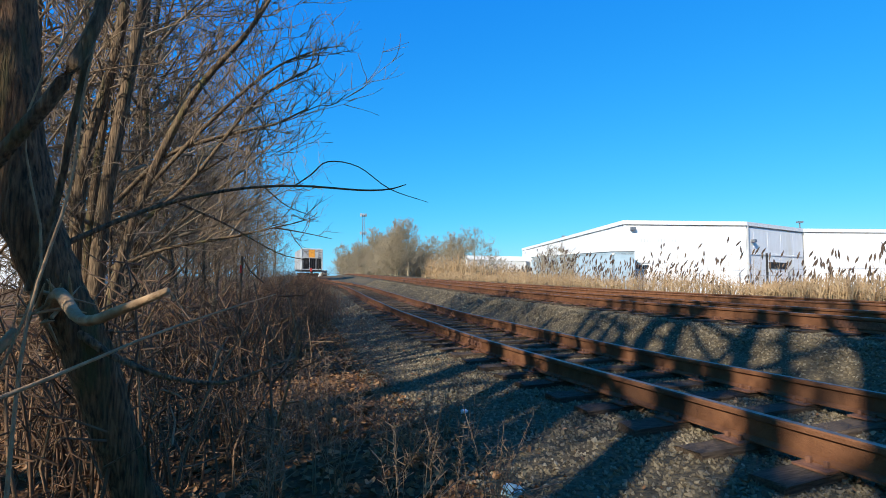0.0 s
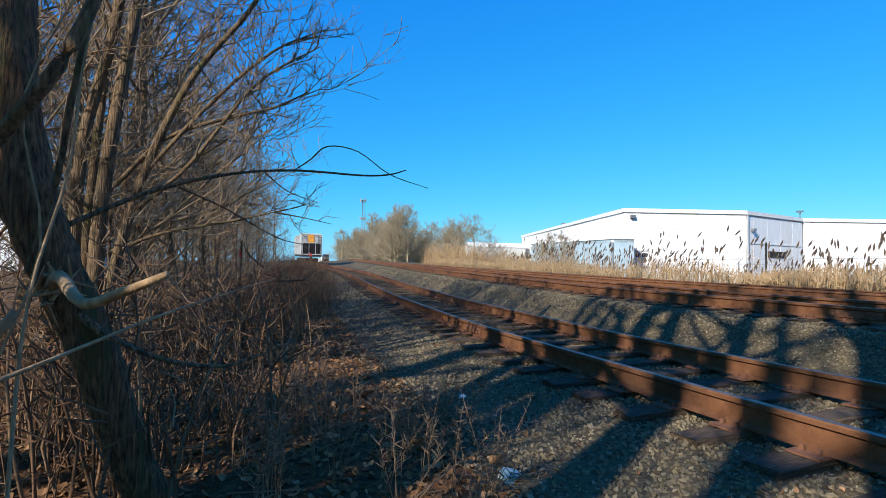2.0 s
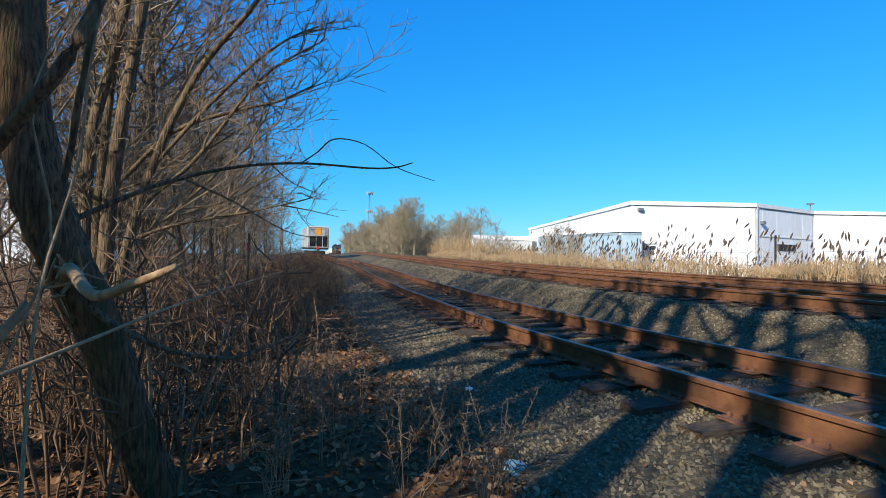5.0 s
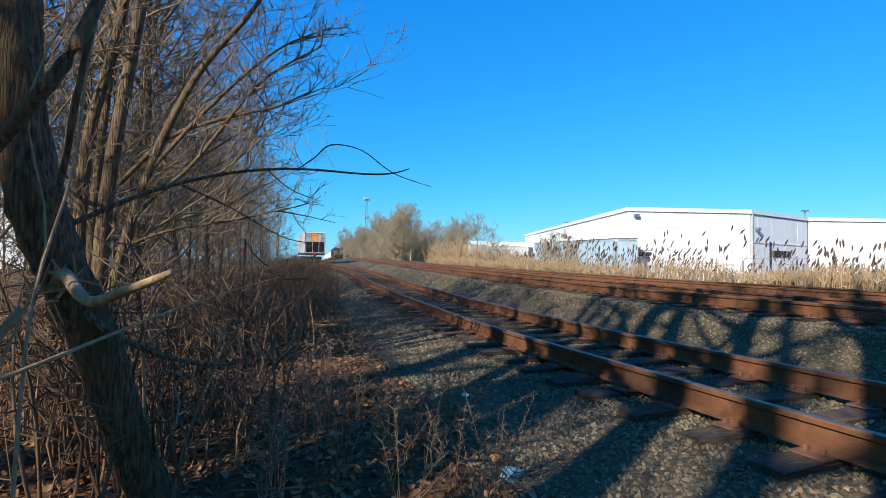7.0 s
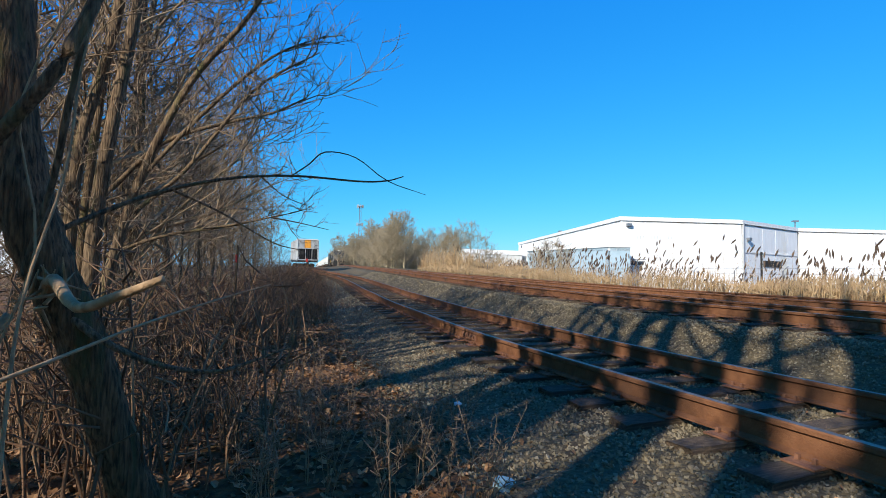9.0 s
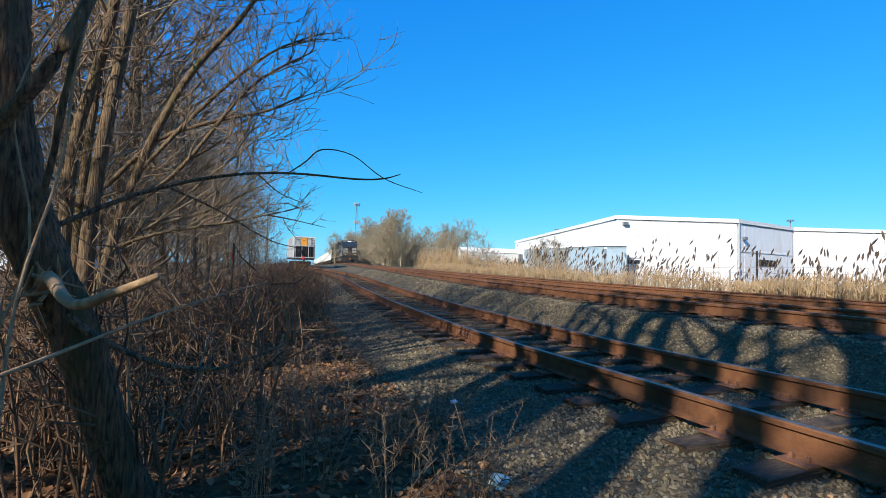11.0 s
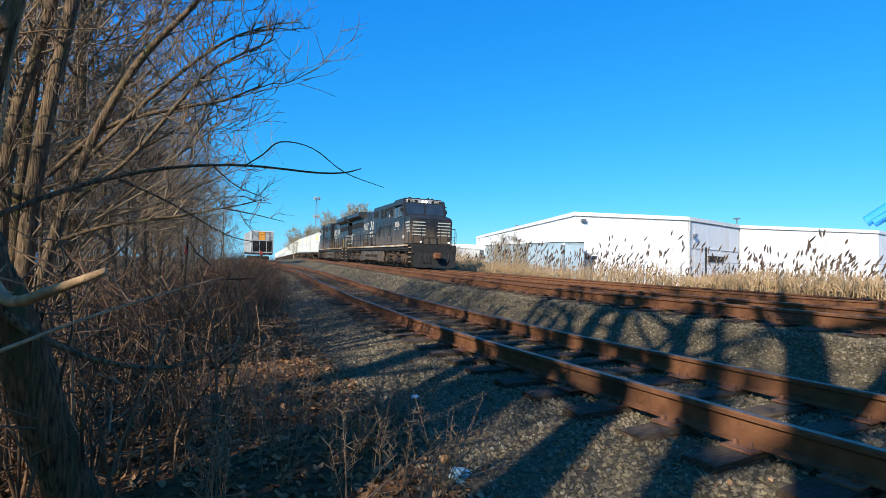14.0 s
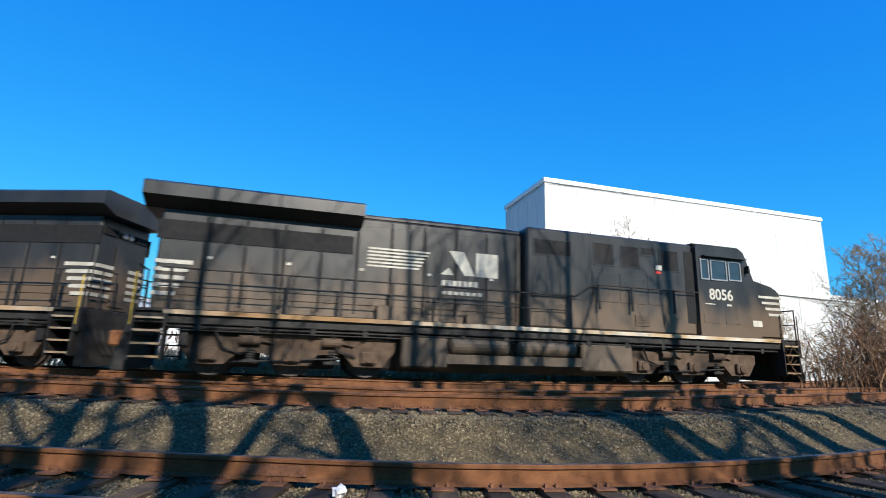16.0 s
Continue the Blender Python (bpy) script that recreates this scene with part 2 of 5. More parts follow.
def prism(bm, outline, axis, a, b):
    """An outline of pairs, drawn out along axis ('x', 'y' or 'z') from a to b."""
    def at(u, v, w):
        return {"x": (w, u, v), "y": (u, w, v), "z": (u, v, w)}[axis]
    lo = [bm.verts.new(at(u, v, a)) for u, v in outline]
    hi = [bm.verts.new(at(u, v, b)) for u, v in outline]
    n = len(outline)
    fs = [bm.faces.new(lo), bm.faces.new(hi[::-1])]
    for i in range(n):
        fs.append(bm.faces.new((lo[i], hi[i], hi[(i + 1) % n], lo[(i + 1) % n])))
    bmesh.ops.recalc_face_normals(bm, faces=fs)


def boxes(*rows, bevel=0.0):
    bm = bmesh.new()
    for r in rows:
        box(bm, *r, bevel=bevel)
    return bm


def empty(name, m=None):
    ob = new(name)
    if m is not None:
        ob.matrix_world = m
    return ob


class Tubes:
    """Gathers tapered branches into one mesh."""

    def __init__(self):
        self.v, self.f = [], []

    def bend(self, pts, radii, n=6, steps=4):
        """The same, drawn through the points as a smooth curve."""
        p = [Vector(a) for a in pts]
        p = [p[0] * 2 - p[1]] + p + [p[-1] * 2 - p[-2]]
        out, rad = [], []
        for i in range(1, len(p) - 2):
            for k in range(steps):
                t = k / steps
                out.append(0.5 * (2 * p[i] + (p[i + 1] - p[i - 1]) * t + (2 * p[i - 1] - 5 * p[i] + 4 * p[i + 1] - p[i + 2]) * t ** 2 + (3 * p[i] - p[i - 1] - 3 * p[i + 1] + p[i + 2]) * t ** 3))
                rad.append(radii[i - 1] + (radii[i] - radii[i - 1]) * t)
        self.add(out + [p[-2]], rad + [radii[-1]], n)

    def add(self, pts, radii, n=4):
        base = len(self.v)
        pts = [Vector(p) for p in pts]
        for i, p in enumerate(pts):
            d = (pts[min(i + 1, len(pts) - 1)] - pts[max(i - 1, 0)]).normalized()
            u = d.cross(Vector((0.31, 0.12, 0.94)))
            if u.length < 0.1:
                u = d.cross(Vector((1, 0, 0)))
            u.normalize()
            w = d.cross(u)
            for k in range(n):
                a = 2 * math.pi * k / n
                self.v.append(tuple(p + (u * math.cos(a) + w * math.sin(a)) * radii[i]))
        for i in range(len(pts) - 1):
            for k in range(n):
                k2 = (k + 1) % n
                self.f.append((base + i * n + k, base + i * n + k2, base + (i + 1) * n + k2, base + (i + 1) * n + k))
        self.f.append(tuple(base + (len(pts) - 1) * n + k for k in range(n)))

    def mesh(self, name, material, parent=None, smooth=True):
        return obj_from(name, self.v, self.f, material, parent, smooth)


# ---------------------------------------------------------------- the lines of the tracks
STEP = 0.5


def line(x0, y0, heading, lo, hi):
    """A line through (x0, y0) at s = 0 with the given heading; rows of s, x, y, heading."""
    ss = np.arange(lo, hi + STEP, STEP)
    a = np.radians([heading(s) for s in ss])
    x, y = np.cumsum(np.sin(a)) * STEP, np.cumsum(np.cos(a)) * STEP
    i = int(np.argmin(np.abs(ss)))
    return ss, x - x[i] + x0, y - y[i] + y0, a


def bend(s):
    return -13.5 - 9.5 * math.exp(-s / 7.5) if s >= 0 else max(-23 + 4.2 * s, -58)


def smooth(a, b, v):
    t = min(max((v - a) / (b - a), 0.0), 1.0)
    return t * t * (3 - 2 * t)


MIDL = line(2.43, 2.85, bend, -60, 420)                                          # guide line of the yard
SIDING = line(2.43, 2.85, lambda s: bend(s) - 6.0 * smooth(22, 50, s), -60, 300)
MAIN = line(12.63, 7.1, lambda s: -14.5 - 13.5 * math.exp(-s / 22) if s >= 0 else max(-28 + 4.3 * s, -64), -80, 700)


def on(track, s, off=0.0):
    """Place and heading (radians clockwise from +y) at s, off metres to the right of the line."""
    ss, x, y, a = track
    h = float(np.interp(s, ss, a))
    return float(np.interp(s, ss, x)) + off * math.cos(h), float(np.interp(s, ss, y)) - off * math.sin(h), h


GAUGE = 1.435 + 0.07
Z_SIDE, Z_MID, Z_MAIN = 0.335, 0.76, 0.68      # rail tops
MID_OFF = 4.13                                 # near rail of the middle track from that of the siding


SX, SY, SA = MIDL[1], MIDL[2], MIDL[3]


def lateral(x, y):
    i = int(np.argmin((SX - x) ** 2 + (SY - y) ** 2))
    return (x - SX[i]) * math.cos(SA[i]) - (y - SY[i]) * math.sin(SA[i])


def rise(y):
    """The line climbs gently away from the camera."""
    return 0.0165 * (math.log1p(math.exp((y - 10) / 3.0)) * 3.0 if y < 60 else min(y, 115) - 10)


def ground_z(x, y, rough=True):
    l = lateral(x, y)
    w = 7.0 * smooth(22, 45, y)
    z = 0.02 + (Z_SIDE - 0.25 - 0.02) * smooth(-1.6 - w, -0.5 - w, l)
    z += (Z_MID - 0.24 - (Z_SIDE - 0.25)) * smooth(2.1, 3.35, l)
    z += (Z_MAIN - 0.24 - (Z_MID - 0.24)) * smooth(6.3, 7.8, l)
    z += (-0.25 - (Z_MAIN - 0.24)) * smooth(15.0, 17.5, l)
    z += rise(y) * (1 - smooth(13.5, 18.0, l))
    if rough:
        z += 0.05 * noise.noise((x * 0.35, y * 0.35, 0)) * smooth(-1.0, -3.0, l) + 0.015 * noise.noise((x * 1.9, y * 1.9, 3))
    return z


def ground_sheet():
    """One sheet: fine near the camera, coarse to the horizon."""
    def axis(lo_fine, hi_fine, step, far):
        v = list(np.arange(lo_fine, hi_fine + 1e-6, step))
        d, a, b = step, lo_fine, hi_fine
        while b < far:
            d *= 1.28
            b += d
            v.append(b)
        d = step
        while a > -far:
            d *= 1.28
            a -= d
            v.insert(0, a)
        return v
    xs, ys = axis(-24, 26, 0.3, 2500), axis(-14, 60, 0.3, 2500)
    verts = [(x, y, ground_z(x, y)) for y in ys for x in xs]
    w = len(xs)
    faces = [(j * w + i, j * w + i + 1, (j + 1) * w + i + 1, (j + 1) * w + i) for j in range(len(ys) - 1) for i in range(w - 1)]
    ob = obj_from("ground", verts, faces, M_EARTH, smooth=True)
    ob.data.materials.append(M_GRAVEL)
    for p in ob.data.polygons:
        c = p.center
        if abs(c.x) < 300 and abs(c.y) < 420 and -1.9 + 1.1 * smooth(5, 12, c.y) < lateral(c.x, c.y) + 0.35 * noise.noise((c.x, c.y, 7)) < 15.6:
            p.material_index = 1
    return tagged(ob, "leafy brown earth with grey ballast under the tracks", "ground", kind="structure")


ground = ground_sheet()

RAIL = [(-0.07, 0), (0.07, 0), (0.07, 0.012), (0.012, 0.03), (0.012, 0.135), (0.037, 0.15), (0.037, 0.178), (0.028, 0.188), (-0.028, 0.188), (-0.037, 0.178), (-0.037, 0.15), (-0.012, 0.135), (-0.012, 0.03), (-0.07, 0.012)]


def sweep_rail(name, track, off, ztop, s0, s1, parent):
    v, f = [], []
    ss = list(np.arange(s0, min(s1, 60), 1.0)) + list(np.arange(max(s0, 60), s1 + 1, 6.0))
    n = len(RAIL)
    for s in ss:
        x, y, h = on(track, s, off)
        dz = 0.006 * math.sin(s * 0.9 + off)
        for u, w in RAIL:
            v.append((x + u * math.cos(h), y - u * math.sin(h), ztop - 0.188 + w + dz + rise(y)))
    for i in range(len(ss) - 1):
        for k in range(n):
            k2 = (k + 1) % n
            f.append((i * n + k, i * n + k2, (i + 1) * n + k2, (i + 1) * n + k))
    f += [tuple(range(n)), tuple((len(ss) - 1) * n + k for k in range(n))[::-1]]
    ob = obj_from(name, v, f, M_RAIL, parent)
    ob.data.materials.append(M_HEAD)
    for i, p in enumerate(ob.data.polygons):
        if i % n == 7 and i < n * (len(ss) - 1):
            p.material_index = 1
    return ob


def tie_mesh(rng):
    bm = bmesh.new()
    box(bm, -1.3, 1.3, -0.115, 0.115, -0.17, 0.0, bevel=0.012)
    for vert in bm.verts:
        vert.co += Vector((rng.uniform(-0.025, 0.025), rng.uniform(-0.012, 0.012), rng.uniform(-0.012, 0.006)))
    me = bpy.data.meshes.new("tie")
    bm.to_mesh(me)
    bm.free()
    me.materials.append(M_TIE)
    return me


def plate_mesh():
    bm = bmesh.new()
    box(bm, -0.18, 0.18, -0.1, 0.1, 0, 0.014)
    for sx in (-0.095, 0.095):
        for sy in (-0.05, 0.05):
            box(bm, sx - 0.012, sx + 0.012, sy - 0.012, sy + 0.012, 0.01, 0.05)
    me = bpy.data.meshes.new("tie_plate")
    bm.to_mesh(me)
    bm.free()
    me.materials.append(M_PLATE)
    return me


TIES = [tie_mesh(random.Random(i)) for i in range(5)]
PLATE = plate_mesh()


def railway(name, track, off, ztop, s0, s1, t0, t1, label):
    root = empty(name)
    tagged(root, label, "railway track", "railway tracks")
    for k in (0, 1):
        sweep_rail("rail", track, off + k * GAUGE, ztop, s0, s1, root)
    s, i = t0, 0
    rng = random.Random(len(name))
    while s < t1:
        x, y, h = on(track, s + rng.uniform(-0.04, 0.04), off + GAUGE / 2)
        ob = new("tie", TIES[i % 5])
        ob.parent = root
        ob.matrix_basis = pose(x, y, ztop - 0.188 - 0.014 + rise(y), 0, 0, -math.degrees(h) + rng.uniform(-1.8, 1.8))
        if s < 30:
            for k in (0, 1):
                px, py, _ = on(track, s, off + k * GAUGE)
                pl = new("tie_plate", PLATE)
                pl.parent = root
                pl.matrix_basis = pose(px, py, ztop - 0.188 - 0.012 + rise(py), 0, 0, -math.degrees(h))
        s += 0.55 if s < 60 else 0.56
        i += 1
    return root


JOINT = bpy.data.meshes.new("joint_bar")
_b = boxes((-0.03, -0.012, -0.3, 0.3, 0.04, 0.13), (0.012, 0.03, -0.3, 0.3, 0.04, 0.13))
for _y in (-0.22, -0.08, 0.08, 0.22):
    cyl(_b, (-0.045, _y, 0.085), (0.045, _y, 0.085), 0.016, 6)
_b.to_mesh(JOINT), _b.free()
JOINT.materials.append(M_PLATE)


def joints(root, track, off, ztop, places):
    for s, k in places:
        x, y, h = on(track, s, off + k * GAUGE)
        ob = new("joint_bar", JOINT)
        ob.parent = root
        ob.matrix_basis = pose(x, y, ztop - 0.188 + rise(y), 0, 0, -math.degrees(h))


siding = railway("siding_track", SIDING, 0.0, Z_SIDE, -40, 170, -14, 66, "rusty siding track on dark worn ties in grey ballast")
middle = railway("middle_track", MIDL, MID_OFF, Z_MID, -45, 300, -20, 40, "rusty raised track on a gravel bank")
mainline = railway("main_track", MAIN, -GAUGE / 2, Z_MAIN, -60, 420, -30, 50, "main railway track under the passing train")
joints(siding, SIDING, 0.0, Z_SIDE, [(-0.2, 1), (11.7, 1), (5.6, 0), (17.5, 0), (-12.1, 1), (-6.3, 0), (23.6, 1)])
joints(middle, MIDL, MID_OFF, Z_MID, [(2.5, 0), (14.4, 0), (-9.4, 0), (8.4, 1)])
# ---------------------------------------------------------------- buildings, fence, tower, litter


def building(name, foot, z0, z1, mats, roof_m, label, trim=0.35, thick=0.25, category="building", slope=None):
    """Walls side by side with thickness, a parapet trim on each and a roof slab. foot runs clockwise seen from above, the outside on its left hand."""
    root = empty(name)
    tagged(root, label, category)
    n = len(foot)
    cx, cy = sum(p[0] for p in foot) / n, sum(p[1] for p in foot) / n
    walls = []
    for i in range(n):
        (xa, ya), (xb, yb) = foot[i], foot[(i + 1) % n]
        d = Vector((xb - xa, yb - ya, 0))
        l = d.length
        d.normalize()
        nrm = Vector((-d.y, d.x, 0))
        if nrm.dot(Vector((cx - (xa + xb) / 2, cy - (ya + yb) / 2, 0))) < 0:
            nrm = -nrm
        za, zb = (z1, z1) if slope is None else (z1 + slope[i], z1 + slope[(i + 1) % n])

        def slab(a0, a1, o0, o1, lo, hi_a, hi_b, m, nm, parent, lab="", xa=xa, ya=ya, d=d, nrm=nrm):
            b = bmesh.new()
            v = []
            for o in (o0, o1):
                for a, z in ((a0, lo), (a1, lo), (a1, hi_b), (a0, hi_a)):
                    q = Vector((xa, ya, 0)) + d * a + nrm * o
                    v.append(b.verts.new((q.x, q.y, z)))
            for f in ((0, 1, 2, 3), (7, 6, 5, 4), (0, 4, 5, 1), (1, 5, 6, 2), (2, 6, 7, 3), (3, 7, 4, 0)):
                b.faces.new([v[k] for k in f])
            bmesh.ops.recalc_face_normals(b, faces=b.faces)
            return part(nm, b, m, parent, lab)
        m = mats[i] if isinstance(mats, (list, tuple)) else mats
        w = slab(thick, l - 0.0, 0, thick, z0, za, zb, m, "wall", root)
        walls.append((w, slab, l))
        if trim:
            b = bmesh.new()
            v = []
            for o in (-0.12, 0.0):
                for a, z in ((-0.1, za - trim), (l + 0.1, zb - trim), (l + 0.1, zb + 0.06), (-0.1, za + 0.06)):
                    q = Vector((xa, ya, 0)) + d * a + nrm * o
                    v.append(b.verts.new((q.x, q.y, z)))
            for f in ((0, 1, 2, 3), (7, 6, 5, 4), (0, 4, 5, 1), (1, 5, 6, 2), (2, 6, 7, 3), (3, 7, 4, 0)):
                b.faces.new([v[k] for k in f])
            bmesh.ops.recalc_face_normals(b, faces=b.faces)
            part("roof_trim", b, roof_m, root)
    b = bmesh.new()
    lo = [b.verts.new((x, y, z1 - 0.5 + (0 if slope is None else slope[i]))) for i, (x, y) in enumerate(foot)]
    b.faces.new(lo)
    bmesh.ops.triangulate(b, faces=b.faces[:])
    r = bmesh.ops.extrude_face_region(b, geom=b.faces[:])
    bmesh.ops.translate(b, verts=[g for g in r["geom"] if isinstance(g, bmesh.types.BMVert)], vec=(0, 0, 0.2))
    bmesh.ops.recalc_face_normals(b, faces=b.faces)
    part("roof", b, roof_m, root)
    return root, walls


FOOT = [(18.5, 51.8), (31.5, 52.7), (42.4, 59.8), (62.2, 60.7), (95, 81), (95, 110), (15.6, 99.8)]
ware, W = building("warehouse", FOOT, -0.3, 7.25, M_WHITE, M_ROOF, "long low white metal warehouse behind the reeds")
# panel seams, bands, lamps, a loading door, small windows
for i in (0, 1, 2, 3, 6):
    w, slab, l = W[i]
    a = 1.5
    while a < l - 1 and a < 45:
        slab(a, a + 0.05, -0.01, 0.0, 0.2, 6.8, 6.8, M_WHITE, "seam", w)
        a += 3.0
w, slab, l = W[1]
slab(0.3, l - 0.2, -0.06, 0.0, 3.9, 4.02, 4.02, M_ROOF, "gutter", w)
slab(0.15, 0.32, -0.16, 0.0, 0, 7.0, 7.0, M_GREY, "downpipe", w, "grey downpipe")
# the wall has no opening here; a dark strip paints the gap's shade
slab(4.6, 8.8, -0.05, 0.0, 2.5, 3.2, 3.2, M_IRON, "loading_door", w, "dark gap over a white loading door")
slab(1.0, 1.5, -0.35, 0.0, 5.2, 5.5, 5.5, M_GALV, "wall_lamp", w)
w, slab, l = W[0]
slab(0.6, 1.1, -0.35, 0.0, 6.3, 6.6, 6.6, M_GALV, "wall_lamp", w)
for k in range(3):
    slab(0.4 + 0.75 * k, 0.95 + 0.75 * k, -0.03, 0.0, 2.35, 2.75, 2.75, M_DARKGLASS, "window", w, "small dark window")
slab(0.3, 2.7, -0.04, 0.0, 2.9, 3.0, 3.0, M_GREY, "lintel", w)
for k in range(14):
    slab(1.5 + 0.3 * k, 1.56 + 0.3 * k, -0.012, 0.0, 5.1 - 0.02 * (k % 3), 5.4, 5.4, M_CREAM, "vent_mark", w)
roofbits = bmesh.new()
for x, y, h in ((22.5, 62, 0.7), (46.5, 66, 1.6), (20, 84, 1.2)):
    cyl(roofbits, (x, y, 6.7), (x, y, 7.25 + h), 0.07, 8)
    box(roofbits, x - 0.3, x + 0.3, y - 0.3, y + 0.3, 7.1 + h, 7.3 + h)
part("roof_vent", roofbits, M_GALV, ware)
shed, _w = building("shed", [(16.6, 50.0), (18.7, 49.6), (18.3, 51.4), (13.6, 66), (10.9, 62.7)], -0.3, 4.2, M_SHED, M_ROOF, "pale blue sheet-metal lean-to shed", 0.18)
low, _w = building("low_building", [(4.1, 88), (15.0, 92), (15.0, 112), (4.1, 108)], -0.3, 5.3, [M_CREAM, M_CREAM, M_CREAM, M_WHITE], M_WHITE, "low pale building with a white roof edge", 0.7)
far_low, _w = building("low_building", [(70, 62), (86, 50), (93, 60), (78, 72)], -0.3, 4.0, M_WHITE, M_ROOF, "low white building past the warehouse")
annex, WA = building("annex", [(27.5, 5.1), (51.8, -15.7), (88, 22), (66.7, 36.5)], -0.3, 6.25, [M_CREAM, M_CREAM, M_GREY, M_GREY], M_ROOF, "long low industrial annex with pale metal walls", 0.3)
w, slab, l = WA[3]
for k in range(4):
    slab(3.0 + 3 * k, 4.6 + 3 * k, -0.04, 0.0, 2.0, 3.8, 3.8, M_DARKGLASS, "window", w, "dark window")
for k in range(3):
    slab(l - 30.5 + 0.9 * k, l - 30.2 + 0.9 * k, -0.05, 0.0, 0, 6.0, 6.0, M_BLUE, "pilaster", w, "blue vertical strip")
slab(l - 15, l - 12.6, -2.2, 0.0, 4.2, 4.4, 4.4, M_WHITE, "canopy", w, "white canopy")
w, slab, l = WA[0]
for k in range(9):
    slab(1.5 + 3.2 * k, 1.56 + 3.2 * k, -0.03, 0.0, 0, 5.9, 5.9, M_CREAM, "seam", w)
slab(6.0, 9.0, -0.05, 0.0, 1.2, 1.4, 1.4, M_GREY, "rail", w)
tall, WT = building("tall_building", [(39.65, 10.4), (61.6, -12.0), (67.7, -6.4), (46.0, 16.06)], -0.3, 16.25, [M_CREAM, M_CREAM, M_GREY, M_CREAM], M_ROOF, "tall windowless cream metal building", 0.3)
w, slab, l = WT[0]
for k in range(16):
    slab(1.0 + 2.0 * k, 1.05 + 2.0 * k, -0.03, 0.0, 0, 15.9, 15.9, M_CREAM, "seam", w)
w, slab, l = WT[3]
for k in range(4):
    slab(1.0 + 2.0 * k, 1.05 + 2.0 * k, -0.03, 0.0, 0, 15.9, 15.9, M_CREAM, "seam", w)


def blue_hopper():
    """Dust collector: frame, cone hoppers, rail on top and two slanting ducts."""
    root = empty("dust_collector")
    tagged(root, "bright blue steel dust collector with slanting ducts", "machine")
    for x in (-2, 2):
        for y in (-2, 2):
            part("leg", boxes((x - 0.15, x + 0.15, y - 0.15, y + 0.15, 0, 12.2)), M_BLUE, root)
    part("deck", boxes((-2.6, 2.4, -2.3, 2.3, 6.0, 6.3), (-2.2, 2.2, -2.2, 2.2, 10.0, 10.25)), M_BLUE, root)
    b = bmesh.new()
    for x in (-1.0, 1.0):
        cyl(b, (x, 0, 7.2), (x, 0, 9.4), 0.5, 14, 1.25)
        cyl(b, (x, 0, 5.6), (x, 0, 7.2), 0.5, 14)
    part("cone", b, M_BLUE, root)
    part("housing", boxes((-1.9, 1.9, -1.9, 1.9, 9.4, 12.2), (0.3, 1.9, -1.6, 0.6, 5.6, 9.4), bevel=0.05), M_BLUE, root)
    b = bmesh.new()
    for z in (12.7, 13.2):
        for a, c in (((-2, -2), (2, -2)), ((2, -2), (2, 2)), ((2, 2), (-2, 2)), ((-2, 2), (-2, -2))):
            cyl(b, (*a, z), (*c, z), 0.05, 6)
    for x in (-2, 0, 2):
        for y in (-2, 2):
            cyl(b, (x, y, 12.2), (x, y, 13.2), 0.05, 6)
    part("top_rail", b, M_BLUE, root)
    for p, q, r in (((-1.6, -1.5, 10.6), (-7.2, -1.8, 6.8), 0.8), ((-1.8, -1.5, 8.2), (-4.0, -1.7, 8.0), 0.7), ((-4.0, -1.7, 8.0), (-6.2, -1.9, 6.6), 0.7), ((2.0, -1.0, 9.0), (3.0, -1.2, 5.5), 0.45), ((3.0, -1.2, 5.5), (6.2, -1.4, 3.8), 0.45)):
        b = bmesh.new()
        cyl(b, p, q, r, 14)
        part("duct", b, M_BLUE, root)
    for k in range(5):
        b = bmesh.new()
        cyl(b, (-2, -2, 6.3 + k * 1.1), (2, -2, 7.3 + k * 1.1 if k % 2 else 6.3 + k * 1.1), 0.07, 6)
        part("brace", b, M_BLUE, root)
    return root


hop = blue_hopper()
hop.matrix_basis = pose(95 * math.sin(radians(48.6)), 95 * math.cos(radians(48.6)), 2.4, 0, 0, -48)
hop.scale = (0.84, 0.84, 0.97)

# fence beyond the reeds
fence = empty("wire_fence")
tagged(fence, "rusty wire fence with thin steel posts behind the reeds", "fence")
post = bmesh.new()
cyl(post, (0, 0, -0.4), (0, 0, 1.9), 0.035, 8)
cyl(post, (0, 0, 1.9), (0.12, -0.2, 2.15), 0.02, 6)
pm = bpy.data.meshes.new("fence_post")
post.to_mesh(pm), post.free()
pm.materials.append(M_GALV)
s = -14.0
while s < 64:
    x, y, h = on(MAIN, s, 12.5)
    ob = new("fence_post", pm)
    ob.parent = fence
    ob.matrix_basis = pose(x, y, ground_z(x, y, False), 0, 0, -math.degrees(h))
    s += 3.0
for dz in (0.5, 1.1, 1.75, 2.05):
    wires = Tubes()
    pts = []
    for k in range(40):
        x, y, h = on(MAIN, -14 + 2 * k, 12.5)
        pts.append((x, y, ground_z(x, y, False) + dz - 0.03 * (k % 2)))
    wires.add(pts, [0.008] * len(pts), 3)
    wires.mesh("wire", M_GALV, fence)
pole = bmesh.new()
cyl(pole, (0, 0, -0.4), (0, 0, 3.0), 0.06, 10)
ob = empty("steel_post")
part("post", pole, M_IRON, ob)
ob.matrix_basis = pose(35 * math.sin(radians(32.5)), 35 * math.cos(radians(32.5)), -0.2)
tagged(ob, "tall thin dark steel post by the fence", "post")


